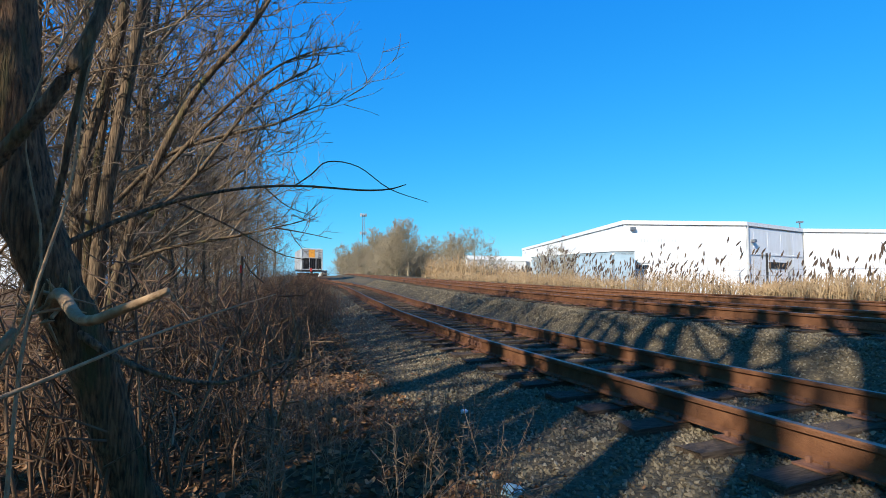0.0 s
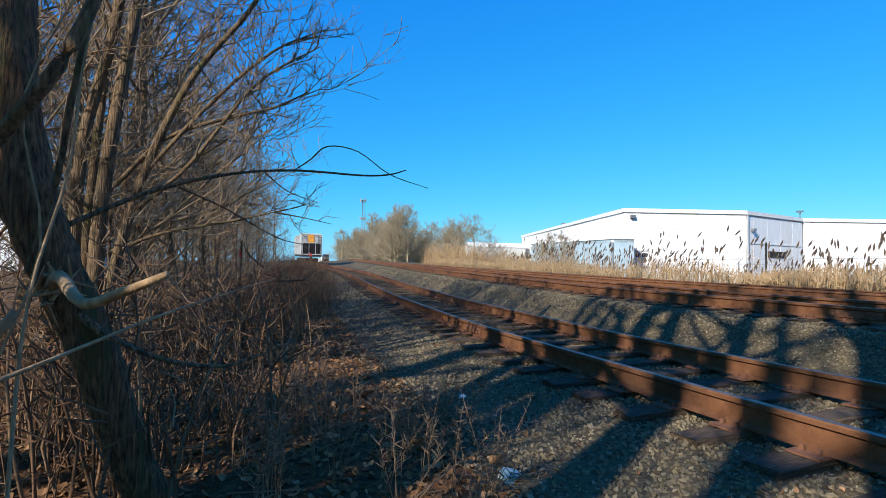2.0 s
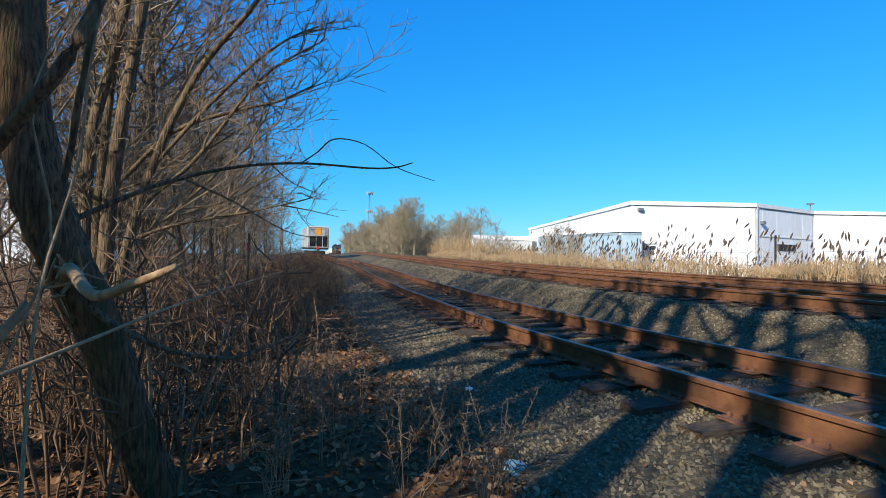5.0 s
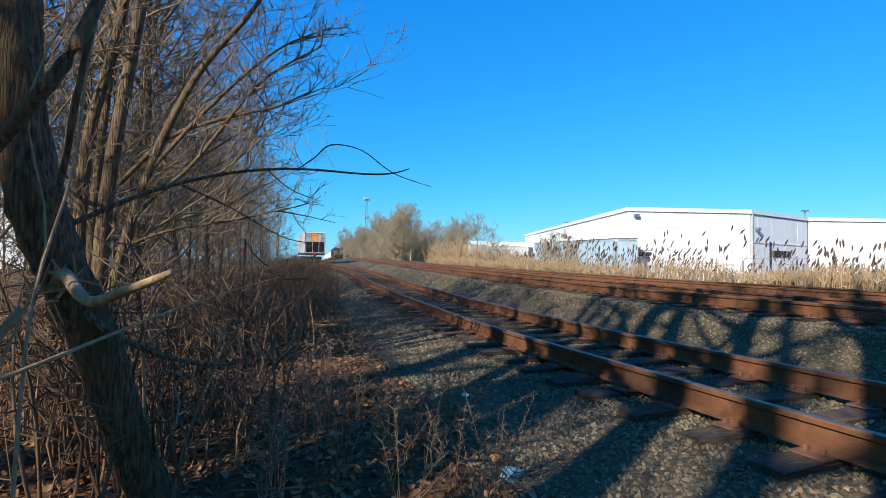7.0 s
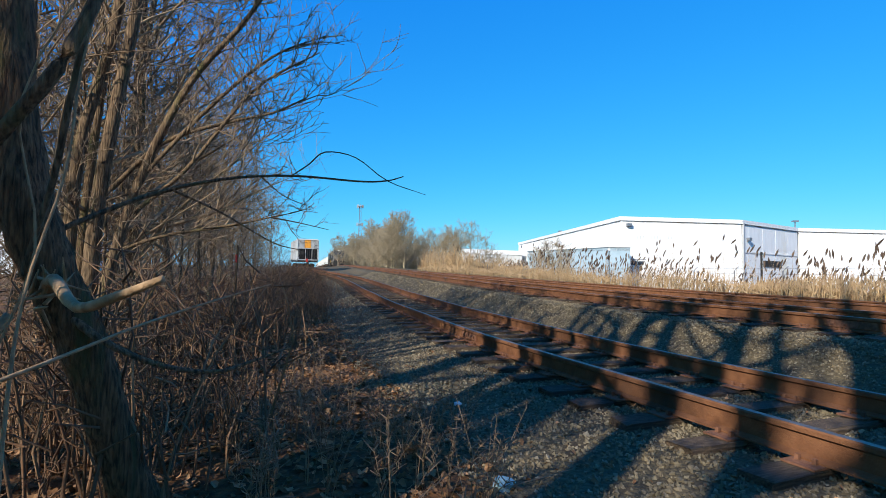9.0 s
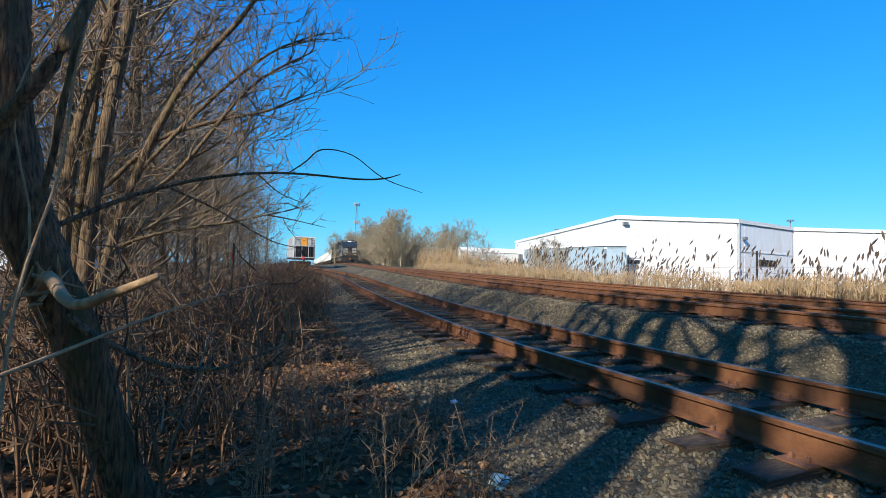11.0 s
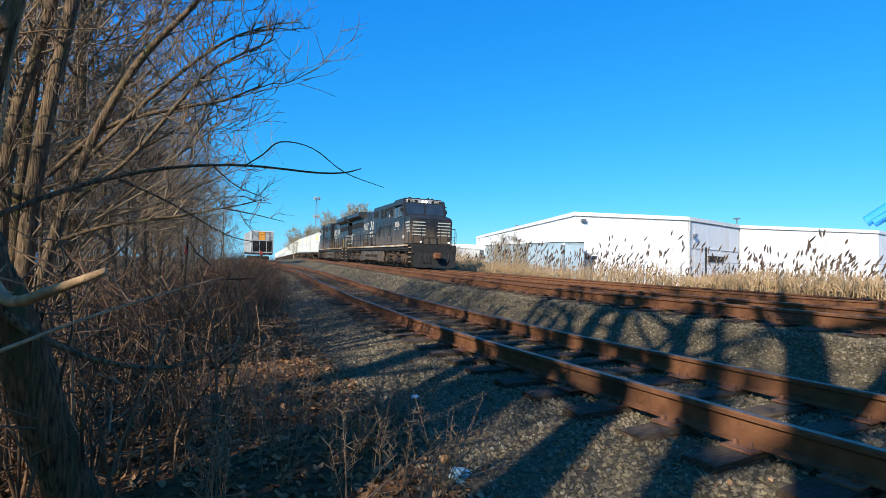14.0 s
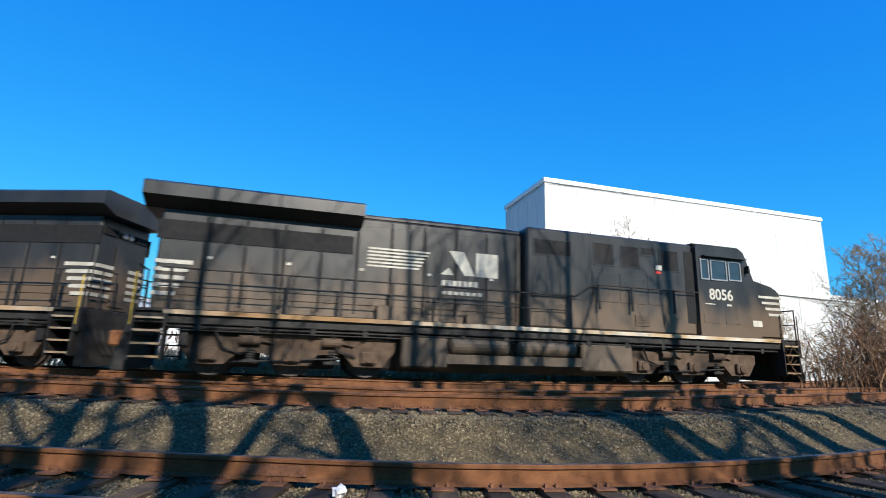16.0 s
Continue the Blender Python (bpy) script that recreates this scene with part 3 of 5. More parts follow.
def radio_tower():
    root = empty("radio_tower")
    tagged(root, "distant lattice mobile phone tower with antennas", "tower")
    t = Tubes()
    H = 33.0
    for i in range(3):
        a = i * 2.094
        t.add([(1.3 * math.cos(a), 1.3 * math.sin(a), 0), (0.5 * math.cos(a), 0.5 * math.sin(a), H)], [0.1, 0.07], 4)
    t.mesh("leg", M_GALV, root)
    br = Tubes()
    for k in range(20):
        z, z2 = k * H / 20, (k + 1) * H / 20
        r, r2 = 1.3 - 0.8 * z / H, 1.3 - 0.8 * z2 / H
        for i in range(3):
            a, a2 = i * 2.094, (i + 1) * 2.094
            br.add([(r * math.cos(a), r * math.sin(a), z), (r2 * math.cos(a2), r2 * math.sin(a2), z2)], [0.04, 0.04], 3)
    br.mesh("lattice", M_GALV, root)
    for z in (33.0, 24.0):
        b = bmesh.new()
        cyl(b, (0, 0, z - 0.06), (0, 0, z + 0.06), 1.1, 12)
        ring = part("antenna_ring", b, M_GALV, root, "round antenna platform")
        for k in range(9):
            a = k * 0.698
            b = bmesh.new()
            box(b, 1.5 * math.cos(a) - 0.12, 1.5 * math.cos(a) + 0.12, 1.5 * math.sin(a) - 0.12, 1.5 * math.sin(a) + 0.12, z - 0.8, z + 0.8)
            part("antenna_panel", b, M_CARGREY, ring)
    return root


tower = radio_tower()
tower.matrix_basis = pose(255 * math.sin(radians(-8.95)), 255 * math.cos(radians(-8.95)), 0)

# white shapes seen through the wood
wb, _w = building("shed", [(-36, 36), (-27, 39), (-31, 50), (-40, 47)], -0.3, 6.0, M_WHITE, M_ROOF, "white building glimpsed through the bare trees")


def lump(name, x, y, z, size, m, seed, label, category, flat=0.5):
    b = bmesh.new()
    bmesh.ops.create_icosphere(b, subdivisions=2, radius=size)
    r = random.Random(seed)
    for v in b.verts:
        v.co *= r.uniform(0.6, 1.25)
        v.co.z *= flat
    me = bpy.data.meshes.new(name)
    b.to_mesh(me)
    b.free()
    me.materials.append(m)
    ob = new(name, me)
    ob.matrix_basis = pose(x, y, z, 0, 0, r.uniform(0, 360))
    return tagged(ob, label, category)


lump("plastic_bottle", 0.39, 2.97, ground_z(0.39, 2.97) + 0.02, 0.075, M_TRASH, 1, "crumpled teal plastic wrapper on the leaves", "litter", 0.45)
lump("pale_stone", 2.33, 3.11, ground_z(2.33, 3.11) + 0.03, 0.045, M_PAPER, 2, "pale stone lying beside the rail", "stone", 0.6)
lump("paper_litter", 3.75, 2.45, ground_z(3.75, 2.45) + 0.09, 0.06, M_PAPER, 3, "crumpled white litter by the rail", "litter", 0.9)
lump("paper_litter", 0.2, 4.7, ground_z(0.2, 4.7) + 0.02, 0.035, M_PAPER, 4, "scrap of pale plastic on the ballast", "litter", 0.6)
st = Tubes()
_z = ground_z(4.6, 3.35)
st.add([(4.45, 3.55, _z + 0.04), (4.62, 3.3, _z + 0.07), (4.8, 3.0, _z + 0.05)], [0.03, 0.028, 0.02], 6)
tagged(st.mesh("wood_scrap", M_TIE), "dark splintered stick on the gravel bank", "stick")
# ---------------------------------------------------------------- plants


def grow(rng, height, r0, reach=0.34, prim=20, sec=5, ter=4, lean=(0, 0), low=0.22, droop=0.0, twig=0.006):
    """A bare tree about the origin: one mesh of trunk, one of limbs and twigs."""
    trunk, crown = Tubes(), Tubes()
    pts, radii, n = [], [], 9
    x = y = 0.0
    for i in range(n + 1):
        t = i / n
        pts.append(Vector((x, y, -0.15 + t * height)))
        radii.append(max(r0 * (1 - t) ** 0.8 * (1.25 if i == 0 else 1.0), 0.012))
        x += lean[0] * height / n + rng.uniform(-0.03, 0.03) * height / 6
        y += lean[1] * height / n + rng.uniform(-0.03, 0.03) * height / 6
    trunk.add(pts, radii, 9)

    def stem(p, d, length, r, depth):
        k = 6 if depth < 1 else 4
        q, out, rad = p.copy(), [p.copy()], [r]
        for i in range(k):
            d = (d + Vector((rng.uniform(-1, 1), rng.uniform(-1, 1), rng.uniform(-0.7, 1) - droop)) * (0.2 if depth < 1 else 0.34)).normalized()
            q = q + d * length / k
            out.append(q.copy())
            rad.append(max(r * (1 - (i + 1) / (k + 0.35)), twig * 0.5))
        crown.add(out, rad, 5 if depth == 0 else 3)
        if depth >= 3:
            return
        count = (sec, ter, 2)[depth]
        for j in range(count):
            f = rng.uniform(0.25, 1.0)
            i = min(int(f * k), k - 1)
            base = out[i].lerp(out[i + 1], f * k - i)
            axis = (out[i + 1] - out[i]).normalized()
            side = Vector((rng.gauss(0, 1), rng.gauss(0, 1), rng.gauss(0.35, 0.8)))
            dd = (axis * 0.75 + side.normalized() * 0.75).normalized()
            stem(base, dd, length * rng.uniform(0.35, 0.6), max(rad[i] * 0.55, twig), depth + 1)

    for j in range(prim):
        f = low + (1 - low) * (j + rng.random()) / prim
        i = min(int(f * n), n - 1)
        base = pts[i].lerp(pts[i + 1], f * n - i)
        a = rng.uniform(0, 2 * math.pi)
        up = rng.uniform(0.1, 0.8) + 0.55 * f
        d = Vector((math.cos(a), math.sin(a), up)).normalized()
        stem(base, d, height * reach * (1.15 - 0.75 * f) * rng.uniform(0.7, 1.2), max(radii[i] * 0.5, 0.016), 0)
    return trunk, crown


def tree(name, rng, label, bark, twigs, **k):
    root = empty(name)
    trunk, crown = grow(rng, **k)
    trunk.mesh("trunk", bark, root)
    crown.mesh("crown", twigs, root)
    return tagged(root, label, "tree")


def brush_clump(rng, stems, height, spread, twigs):
    t = Tubes()
    for _ in range(stems):
        x, y = rng.gauss(0, spread), rng.gauss(0, spread)
        h = height * rng.uniform(0.4, 1.1)
        lx, ly = rng.gauss(0, 0.22), rng.gauss(0, 0.22)
        pts = [(x + lx * h * f * f + rng.gauss(0, 0.02), y + ly * h * f * f + rng.gauss(0, 0.02), h * f - 0.05) for f in (0, 0.35, 0.7, 1)]
        pts = [(a + rng.gauss(0, 0.03 * f), b + rng.gauss(0, 0.03 * f), c) for (a, b, c), f in zip(pts, (0, 1, 1, 1))]
        t.bend(pts, [0.011, 0.009, 0.006, 0.003], 3, 2)
        for _ in range(6):
            f = rng.uniform(0.25, 0.95)
            b = Vector((x + lx * h * f * f, y + ly * h * f * f, h * f))
            d = Vector((rng.gauss(0, 1), rng.gauss(0, 1), rng.uniform(-0.1, 0.9))).normalized()
            l = rng.uniform(0.15, 0.5) * h * 0.6
            e = b + d * l + Vector((0, 0, rng.uniform(-0.05, 0.08)))
            t.add([b, b.lerp(e, 0.5) + Vector((rng.gauss(0, 0.02), rng.gauss(0, 0.02), rng.gauss(0, 0.02))), e], [0.006, 0.0045, 0.0025], 3)
    return t


rng = random.Random(7)
KINDS = []
for i in range(6):
    KINDS.append(tree("bare_tree", random.Random(20 + i), "bare grey-brown tree with fine twigs at the wood's edge", M_BARK, M_TWIG,
                      height=rng.uniform(7.5, 10.5), r0=rng.uniform(0.055, 0.1), reach=rng.uniform(0.36, 0.47), prim=20, sec=5, ter=3, low=rng.uniform(0.12, 0.3), twig=0.009,
                      lean=(rng.uniform(-0.06, 0.14), rng.uniform(-0.08, 0.08))))
SLIM = []
for i in range(4):
    SLIM.append(tree("sapling", random.Random(60 + i), "slim bare sapling among the brush", M_BARK, M_TWIG,
                     height=rng.uniform(3.8, 6.0), r0=0.03, reach=0.3, prim=16, sec=5, ter=3, low=0.1, lean=(rng.uniform(-0.1, 0.15), rng.uniform(-0.1, 0.1)), twig=0.006))


def spot(s, l):
    x, y, _ = on(SIDING, s, l)
    return x, y


def plant(kind, used, x, y, turn, size, group):
    m = pose(x, y, ground_z(x, y, False) - 0.03, 0, 0, turn)
    if kind in used:
        ob = copy_thing(kind, m)
    else:
        used.add(kind)
        ob = kind
        ob.matrix_basis = m
    ob.scale = (size, size, size)
    return tagged(ob, group=group)


used = set()
# wood along the siding
for i in range(76):
    s = 4.5 + 92 * (i / 76) ** 1.5 + rng.uniform(-1, 1)
    l = -4.9 - rng.random() ** 1.5 * (7.5 + 0.1 * s) - 0.03 * s
    x, y = spot(s, l)
    if math.hypot(x, y) < 4.6:
        continue
    plant(KINDS[i % 6], used, x, y, rng.uniform(0, 360), rng.uniform(0.72, 1.08), "trees of the wood")
for i in range(70):
    s = 4 + 50 * (i / 70) ** 1.5
    x, y = spot(s, -4.1 - rng.random() * 5.5)
    if math.hypot(x, y) < 3.6:
        continue
    plant(SLIM[i % 4], used, x, y, rng.uniform(0, 360), rng.uniform(0.7, 1.1), "saplings of the wood")
# wood behind the camera and to its side, whose shadows cross the tracks
BIG = []
for i in range(3):
    BIG.append(tree("bare_tree", random.Random(40 + i), "large bare tree behind the camera, its shadow on the tracks", M_BARK, M_TWIG,
                    height=12.0 + i, r0=0.2 + 0.03 * i, reach=0.3, prim=15, sec=4, ter=3, low=0.3, lean=(rng.uniform(-0.05, 0.08), rng.uniform(-0.05, 0.05)), twig=0.009))
for x, y, k, z in ((-3.2, -1.9, 0, 1.15), (-1.95, -2.98, 1, 1.4), (-0.2, -3.6, 0, 1.25), (0.8, -8.4, 2, 1.35), (-5.6, -3.0, 2, 1.2), (4.2, -9.5, 1, 1.35), (-6.6, -8.0, 0, 1.4), (8.0, -12.6, 2, 1.4), (-10.5, -6.5, 1, 1.3), (-4.1, -2.0, 2, 1.0), (-8.6, -5.2, 1, 1.2), (3.0, -6.4, 0, 1.2), (6.2, -8.6, 2, 1.2), (1.8, -11.5, 1, 1.4)):
    plant(BIG[k], used, x, y, rng.uniform(0, 360), z, "trees of the wood")
DENSE = tree("bare_tree", random.Random(77), "large bushy bare tree shading the tracks", M_BARK, M_TWIG, height=12.5, r0=0.2, reach=0.38, prim=30, sec=7, ter=5, low=0.15, twig=0.01)
for x, y, z in ((-4.2, -1.8, 0.42), (-3.6, -1.2, 0.4)):
    plant(DENSE, used, x, y, rng.uniform(0, 360), z, "trees of the wood")
for x, y, k, z in ((-0.4, -8.2, 4, 1.1), (-1.6, -9.8, 2, 1.15), (0.8, -9.8, 3, 1.1), (1.4, -7.4, 1, 1.1), (2.8, -8.9, 5, 1.2), (8.2, -9.4, 1, 1.0), (10.4, -11.0, 2, 1.1), 
                   (-3.6, 5.0, 1, 0.75), (-4.3, 5.6, 4, 0.85), (-4.0, 6.6, 2, 0.85), (-5.6, 5.6, 0, 0.9), (-5.4, 8.6, 1, 0.95), (-5.6, 11.0, 3, 0.95)):
    plant(KINDS[k], used, x, y, rng.uniform(0, 360), z, "trees of the wood")
for x, y, k, z in ((-1.7, -1.2, 0, 0.9), (-2.9, -0.9, 2, 1.0), (-1.0, -1.9, 1, 0.9)):
    plant(SLIM[k], used, x, y, rng.uniform(0, 360), z, "saplings of the wood")

BRUSH = [brush_clump(random.Random(90 + i), 25, 1.25, 0.42, M_BRUSH) for i in range(4)]
brush_obs = []
for b in BRUSH:
    ob = b.mesh("brush", M_BRUSH)
    tagged(ob, "tangle of grey-brown and reddish leafless brush", "brush", "brush along the wood", "stuff")
    brush_obs.append(ob)
used_b = set()
for i in range(125):
    s = 1.6 + 50 * (i / 125) ** 1.5
    x, y = spot(s, -2.9 + 0.9 * smooth(6, 12, s) - abs(rng.gauss(0, 1.7)) - 0.5 * max(0, 1.2 - s * 0.1))
    if math.hypot(x, y) < 2.5:
        continue
    plant(brush_obs[i % 4], used_b, x, y, rng.uniform(0, 360), rng.uniform(0.5, 1.15), "brush along the wood")

# the leaning tree beside the camera
root = empty("leaning_tree")
tagged(root, "old leaning tree trunk with rough dark bark and broken limbs", "tree")
tr = Tubes()
tr.bend([(-1.42, 2.64, -0.1), (-1.47, 2.58, 0.1), (-1.52, 2.5, 0.33), (-1.62, 2.35, 0.91), (-1.74, 2.22, 1.32), (-1.83, 2.2, 1.67), (-1.93, 2.22, 2.28), (-2.1, 2.35, 3.4), (-2.2, 2.6, 5.0), (-2.1, 2.9, 7.0)], [0.12, 0.1, 0.092, 0.098, 0.103, 0.1, 0.092, 0.08, 0.05, 0.03], 40, 9)
furrows = []
for i, v in enumerate(tr.v):
    c = tr.v[i - i % 40:i - i % 40 + 40]
    c = Vector((sum(q[0] for q in c) / 40, sum(q[1] for q in c) / 40, sum(q[2] for q in c) / 40))
    furrows.append(Vector(v) + (Vector(v) - c) * (0.15 * noise.noise((v[0] * 60, v[1] * 60, v[2] * 4)) + 0.12 * noise.noise((v[0] * 9, v[1] * 9, v[2] * 3))))
tr.v = [tuple(q) for q in furrows]
tr.mesh("trunk", M_OLDBARK, root)
br = Tubes()
br.bend([(-1.7, 2.22, 1.12), (-1.5, 2.0, 1.19), (-1.28, 1.82, 1.1), (-1.06, 1.7, 1.15), (-0.9, 1.67, 1.21)], [0.03, 0.025, 0.02, 0.017, 0.013], 8)
for j in range(14):
    b = Vector((-1.6, 2.1, 1.16)) + Vector((rng.gauss(0, 0.05), rng.gauss(0, 0.04), rng.gauss(0, 0.04)))
    d = Vector((rng.uniform(-0.2, 1), rng.uniform(-1, 0.4), rng.uniform(-0.3, 1))).normalized() * rng.uniform(0.06, 0.2)
    br.add([b, b + d * 0.6, b + d], [0.009, 0.006, 0.002], 4)
br.bend([(-1.95, 1.85, 0.55), (-1.78, 1.9, 0.82), (-1.68, 2.02, 1.05)], [0.022, 0.021, 0.018], 8)
br.mesh("broken_limb", M_DEADWOOD, root)["label"] = "pale broken limb"
br = Tubes()
br.bend([(-1.68, 2.26, 1.07), (-1.46, 2.27, 0.91), (-1.27, 2.39, 0.79), (-1.08, 2.53, 0.74), (-0.96, 2.63, 0.77), (-0.79, 2.79, 0.83)], [0.024, 0.016, 0.012, 0.01, 0.008, 0.003], 7)
br.mesh("low_limb", M_BARK, root)
br = Tubes()
br.bend([(-1.86, 2.2, 1.3), (-1.54, 2.58, 1.59), (-1.19, 2.76, 1.73), (-0.85, 2.88, 1.78), (-0.48, 2.96, 1.77), (-0.32, 2.98, 1.78), (-0.22, 2.99, 1.81)], [0.016, 0.012, 0.009, 0.007, 0.006, 0.005, 0.003], 5)
br.bend([(-0.85, 2.88, 1.78), (-0.76, 2.9, 1.85), (-0.67, 2.92, 1.93), (-0.5, 2.96, 1.91), (-0.32, 3.03, 1.79), (-0.09, 3.1, 1.72)], [0.004, 0.004, 0.004, 0.003, 0.003, 0.0015], 4)
br.bend([(-1.4, 2.66, 1.65), (-1.2, 2.8, 1.55), (-0.95, 2.9, 1.4), (-0.8, 3.0, 1.36)], [0.006, 0.005, 0.003, 0.002], 4)
br.bend([(-1.0, 2.83, 1.76), (-0.88, 2.86, 1.66), (-0.72, 2.9, 1.6)], [0.004, 0.003, 0.0015], 4)
br.mesh("long_twig", M_BARK, root)
br = Tubes()
br.bend([(-1.86, 1.95, 1.55), (-1.62, 1.9, 1.78), (-1.45, 1.9, 2.0), (-1.38, 1.98, 2.3), (-1.35, 2.1, 2.7)], [0.03, 0.028, 0.026, 0.024, 0.018], 8)
br.bend([(-1.75, 2.15, 1.2), (-1.6, 2.1, 1.6), (-1.5, 2.05, 2.0), (-1.42, 2.05, 2.5)], [0.012, 0.013, 0.012, 0.01], 7)
br.mesh("upper_limb", M_BARK, root)


def forked_tree(name, label, base, stems, limbs, seed):
    """Several stems from one root, long limbs that reach out over the brush, and twigs along all of them."""
    r = random.Random(seed)
    root = empty(name)
    tagged(root, label, "tree", "trees of the wood")
    root.matrix_basis = pose(*base)
    o = Vector(base)

    def clothe(tubes, p, d, length, radius, depth):
        q, out = p.copy(), [p.copy()]
        for _ in range(4):
            d = (d + Vector((r.gauss(0, 0.22), r.gauss(0, 0.22), r.gauss(0.08, 0.2)))).normalized()
            q = q + d * length / 4
            out.append(q.copy())
        tubes.add(out, [radius, radius * 0.8, radius * 0.6, radius * 0.45, radius * 0.3], 4)
        if depth:
            for _ in range(4):
                k = r.randrange(1, 4)
                side = Vector((r.gauss(0.2, 1), r.gauss(0, 1), r.gauss(0.3, 0.7))).normalized()
                clothe(tubes, out[k], (d * 0.8 + side * 0.7).normalized(), length * r.uniform(0.35, 0.6), radius * 0.55, depth - 1)

    for nm, rows in (("trunk", stems), ("limb", limbs)):
        for pts, radii in rows:
            w, tw = Tubes(), Tubes()
            pts = [Vector(p) - o for p in pts]
            w.bend(pts, radii, 9 if nm == "trunk" else 7, 5)
            ob = w.mesh(nm, M_BARK, root)
            for k in range(13 if nm == "trunk" else 9):
                f = r.uniform(0.25, 1.0) * (len(pts) - 1)
                a = min(int(f), len(pts) - 2)
                b = pts[a].lerp(pts[a + 1], f - a)
                ax = (pts[a + 1] - pts[a]).normalized()
                side = Vector((r.gauss(0.5, 1), r.gauss(0, 1), r.gauss(0.2, 0.7))).normalized()
                clothe(tw, b, (ax * 0.7 + side * 0.7).normalized(), r.uniform(0.3, 0.7), 0.008, 2)
            tagged(tw.mesh("twig_spray", M_TWIG, ob), kind="stuff")
    return root


forked_tree("forked_tree", "many-stemmed bare tree with grey-green bark and long limbs", (-3.25, 4.75, 0.0),
            [([(-3.25, 4.75, -0.1), (-3.2, 4.7, 1.2), (-3.13, 4.7, 2.1), (-2.9, 4.7, 3.6), (-2.7, 4.8, 5.5)], [0.085, 0.07, 0.062, 0.05, 0.02]),
             ([(-3.3, 4.7, -0.1), (-3.4, 4.7, 0.9), (-3.36, 4.7, 2.3), (-3.05, 4.7, 3.7), (-2.9, 4.6, 5.6)], [0.07, 0.06, 0.052, 0.042, 0.015]),
             ([(-3.2, 4.8, 0.1), (-3.1, 4.7, 0.85), (-2.8, 4.7, 2.0), (-2.37, 4.7, 2.95), (-1.85, 4.7, 3.6), (-1.5, 4.8, 4.3)], [0.055, 0.048, 0.04, 0.033, 0.022, 0.01])],
            [([(-3.05, 4.7, 1.95), (-2.6, 4.72, 2.4), (-2.05, 4.8, 2.63), (-1.63, 4.85, 2.75), (-1.32, 4.9, 2.92)], [0.024, 0.02, 0.017, 0.012, 0.005]),
             ([(-2.95, 4.7, 1.65), (-2.4, 4.75, 2.15), (-1.8, 4.8, 2.95), (-1.2, 4.85, 3.35)], [0.022, 0.019, 0.014, 0.005]),
             ([(-3.05, 4.7, 1.35), (-2.55, 4.7, 1.53), (-2.0, 4.7, 1.63), (-1.4, 4.75, 1.77)], [0.018, 0.015, 0.012, 0.004]),
             ([(-2.75, 4.7, 2.1), (-2.2, 4.75, 2.75), (-1.65, 4.85, 3.3), (-1.15, 5.0, 3.6)], [0.022, 0.018, 0.012, 0.004])], 5)
vine = Tubes()
vine.bend([(-1.4, 1.66, -0.05), (-1.41, 1.69, 0.55), (-1.45, 1.79, 1.11), (-1.43, 1.93, 1.59), (-1.46, 2.03, 2.03), (-1.47, 2.14, 2.5), (-1.5, 2.3, 3.4)], [0.007, 0.007, 0.006, 0.006, 0.005, 0.005, 0.003], 6)
vine.bend([(-1.5, 1.6, -0.05), (-1.58, 1.75, 0.7), (-1.5, 1.9, 1.3), (-1.62, 1.95, 1.9), (-1.4, 2.1, 2.6)], [0.005, 0.005, 0.005, 0.004, 0.003], 5)
tagged(vine.mesh("vine", M_DEADWOOD), "thin pale woody vines climbing by the trunk", "vine")
pale = Tubes()
pale.bend([(-2.2, 0.3, 0.0), (-1.6, 0.95, 0.72), (-1.2, 1.35, 0.92), (-1.14, 1.64, 0.98), (-1.08, 1.91, 1.04), (-0.98, 2.3, 1.11), (-0.87, 2.66, 1.17)], [0.009, 0.008, 0.0065, 0.006, 0.005, 0.004, 0.0025], 6)
tagged(pale.mesh("cane", M_DEADWOOD), "long pale dry cane arching over the brush", "dry cane")

# dry weeds on the verge
for i in range(40):
    x, y = rng.uniform(-1.2, 0.35), rng.uniform(2.3, 4.6)
    w = Tubes()
    wr = random.Random(i)
    for _ in range(5):
        h = wr.uniform(0.25, 0.6)
        lx, ly = wr.gauss(0, 0.16), wr.gauss(0, 0.1)
        w.add([(wr.gauss(0, 0.03), wr.gauss(0, 0.03), -0.03), (lx * 0.4, ly * 0.4, h * 0.5), (lx, ly, h)], [0.003, 0.0025, 0.0015], 3)
        for k in range(9):
            f = wr.uniform(0.45, 1.0)
            b = Vector((lx * f, ly * f, h * f))
            e = b + Vector((wr.gauss(0, 0.035), wr.gauss(0, 0.035), wr.uniform(0.0, 0.05)))
            w.add([b, e], [0.0035, 0.0015], 3)
    ob = tagged(w.mesh("dry_weed", M_WEED), "dry brown weed stalks on the verge", "weed", "weeds on the verge")
    ob.matrix_basis = pose(x, y, ground_z(x, y), 0, 0, wr.uniform(0, 360))


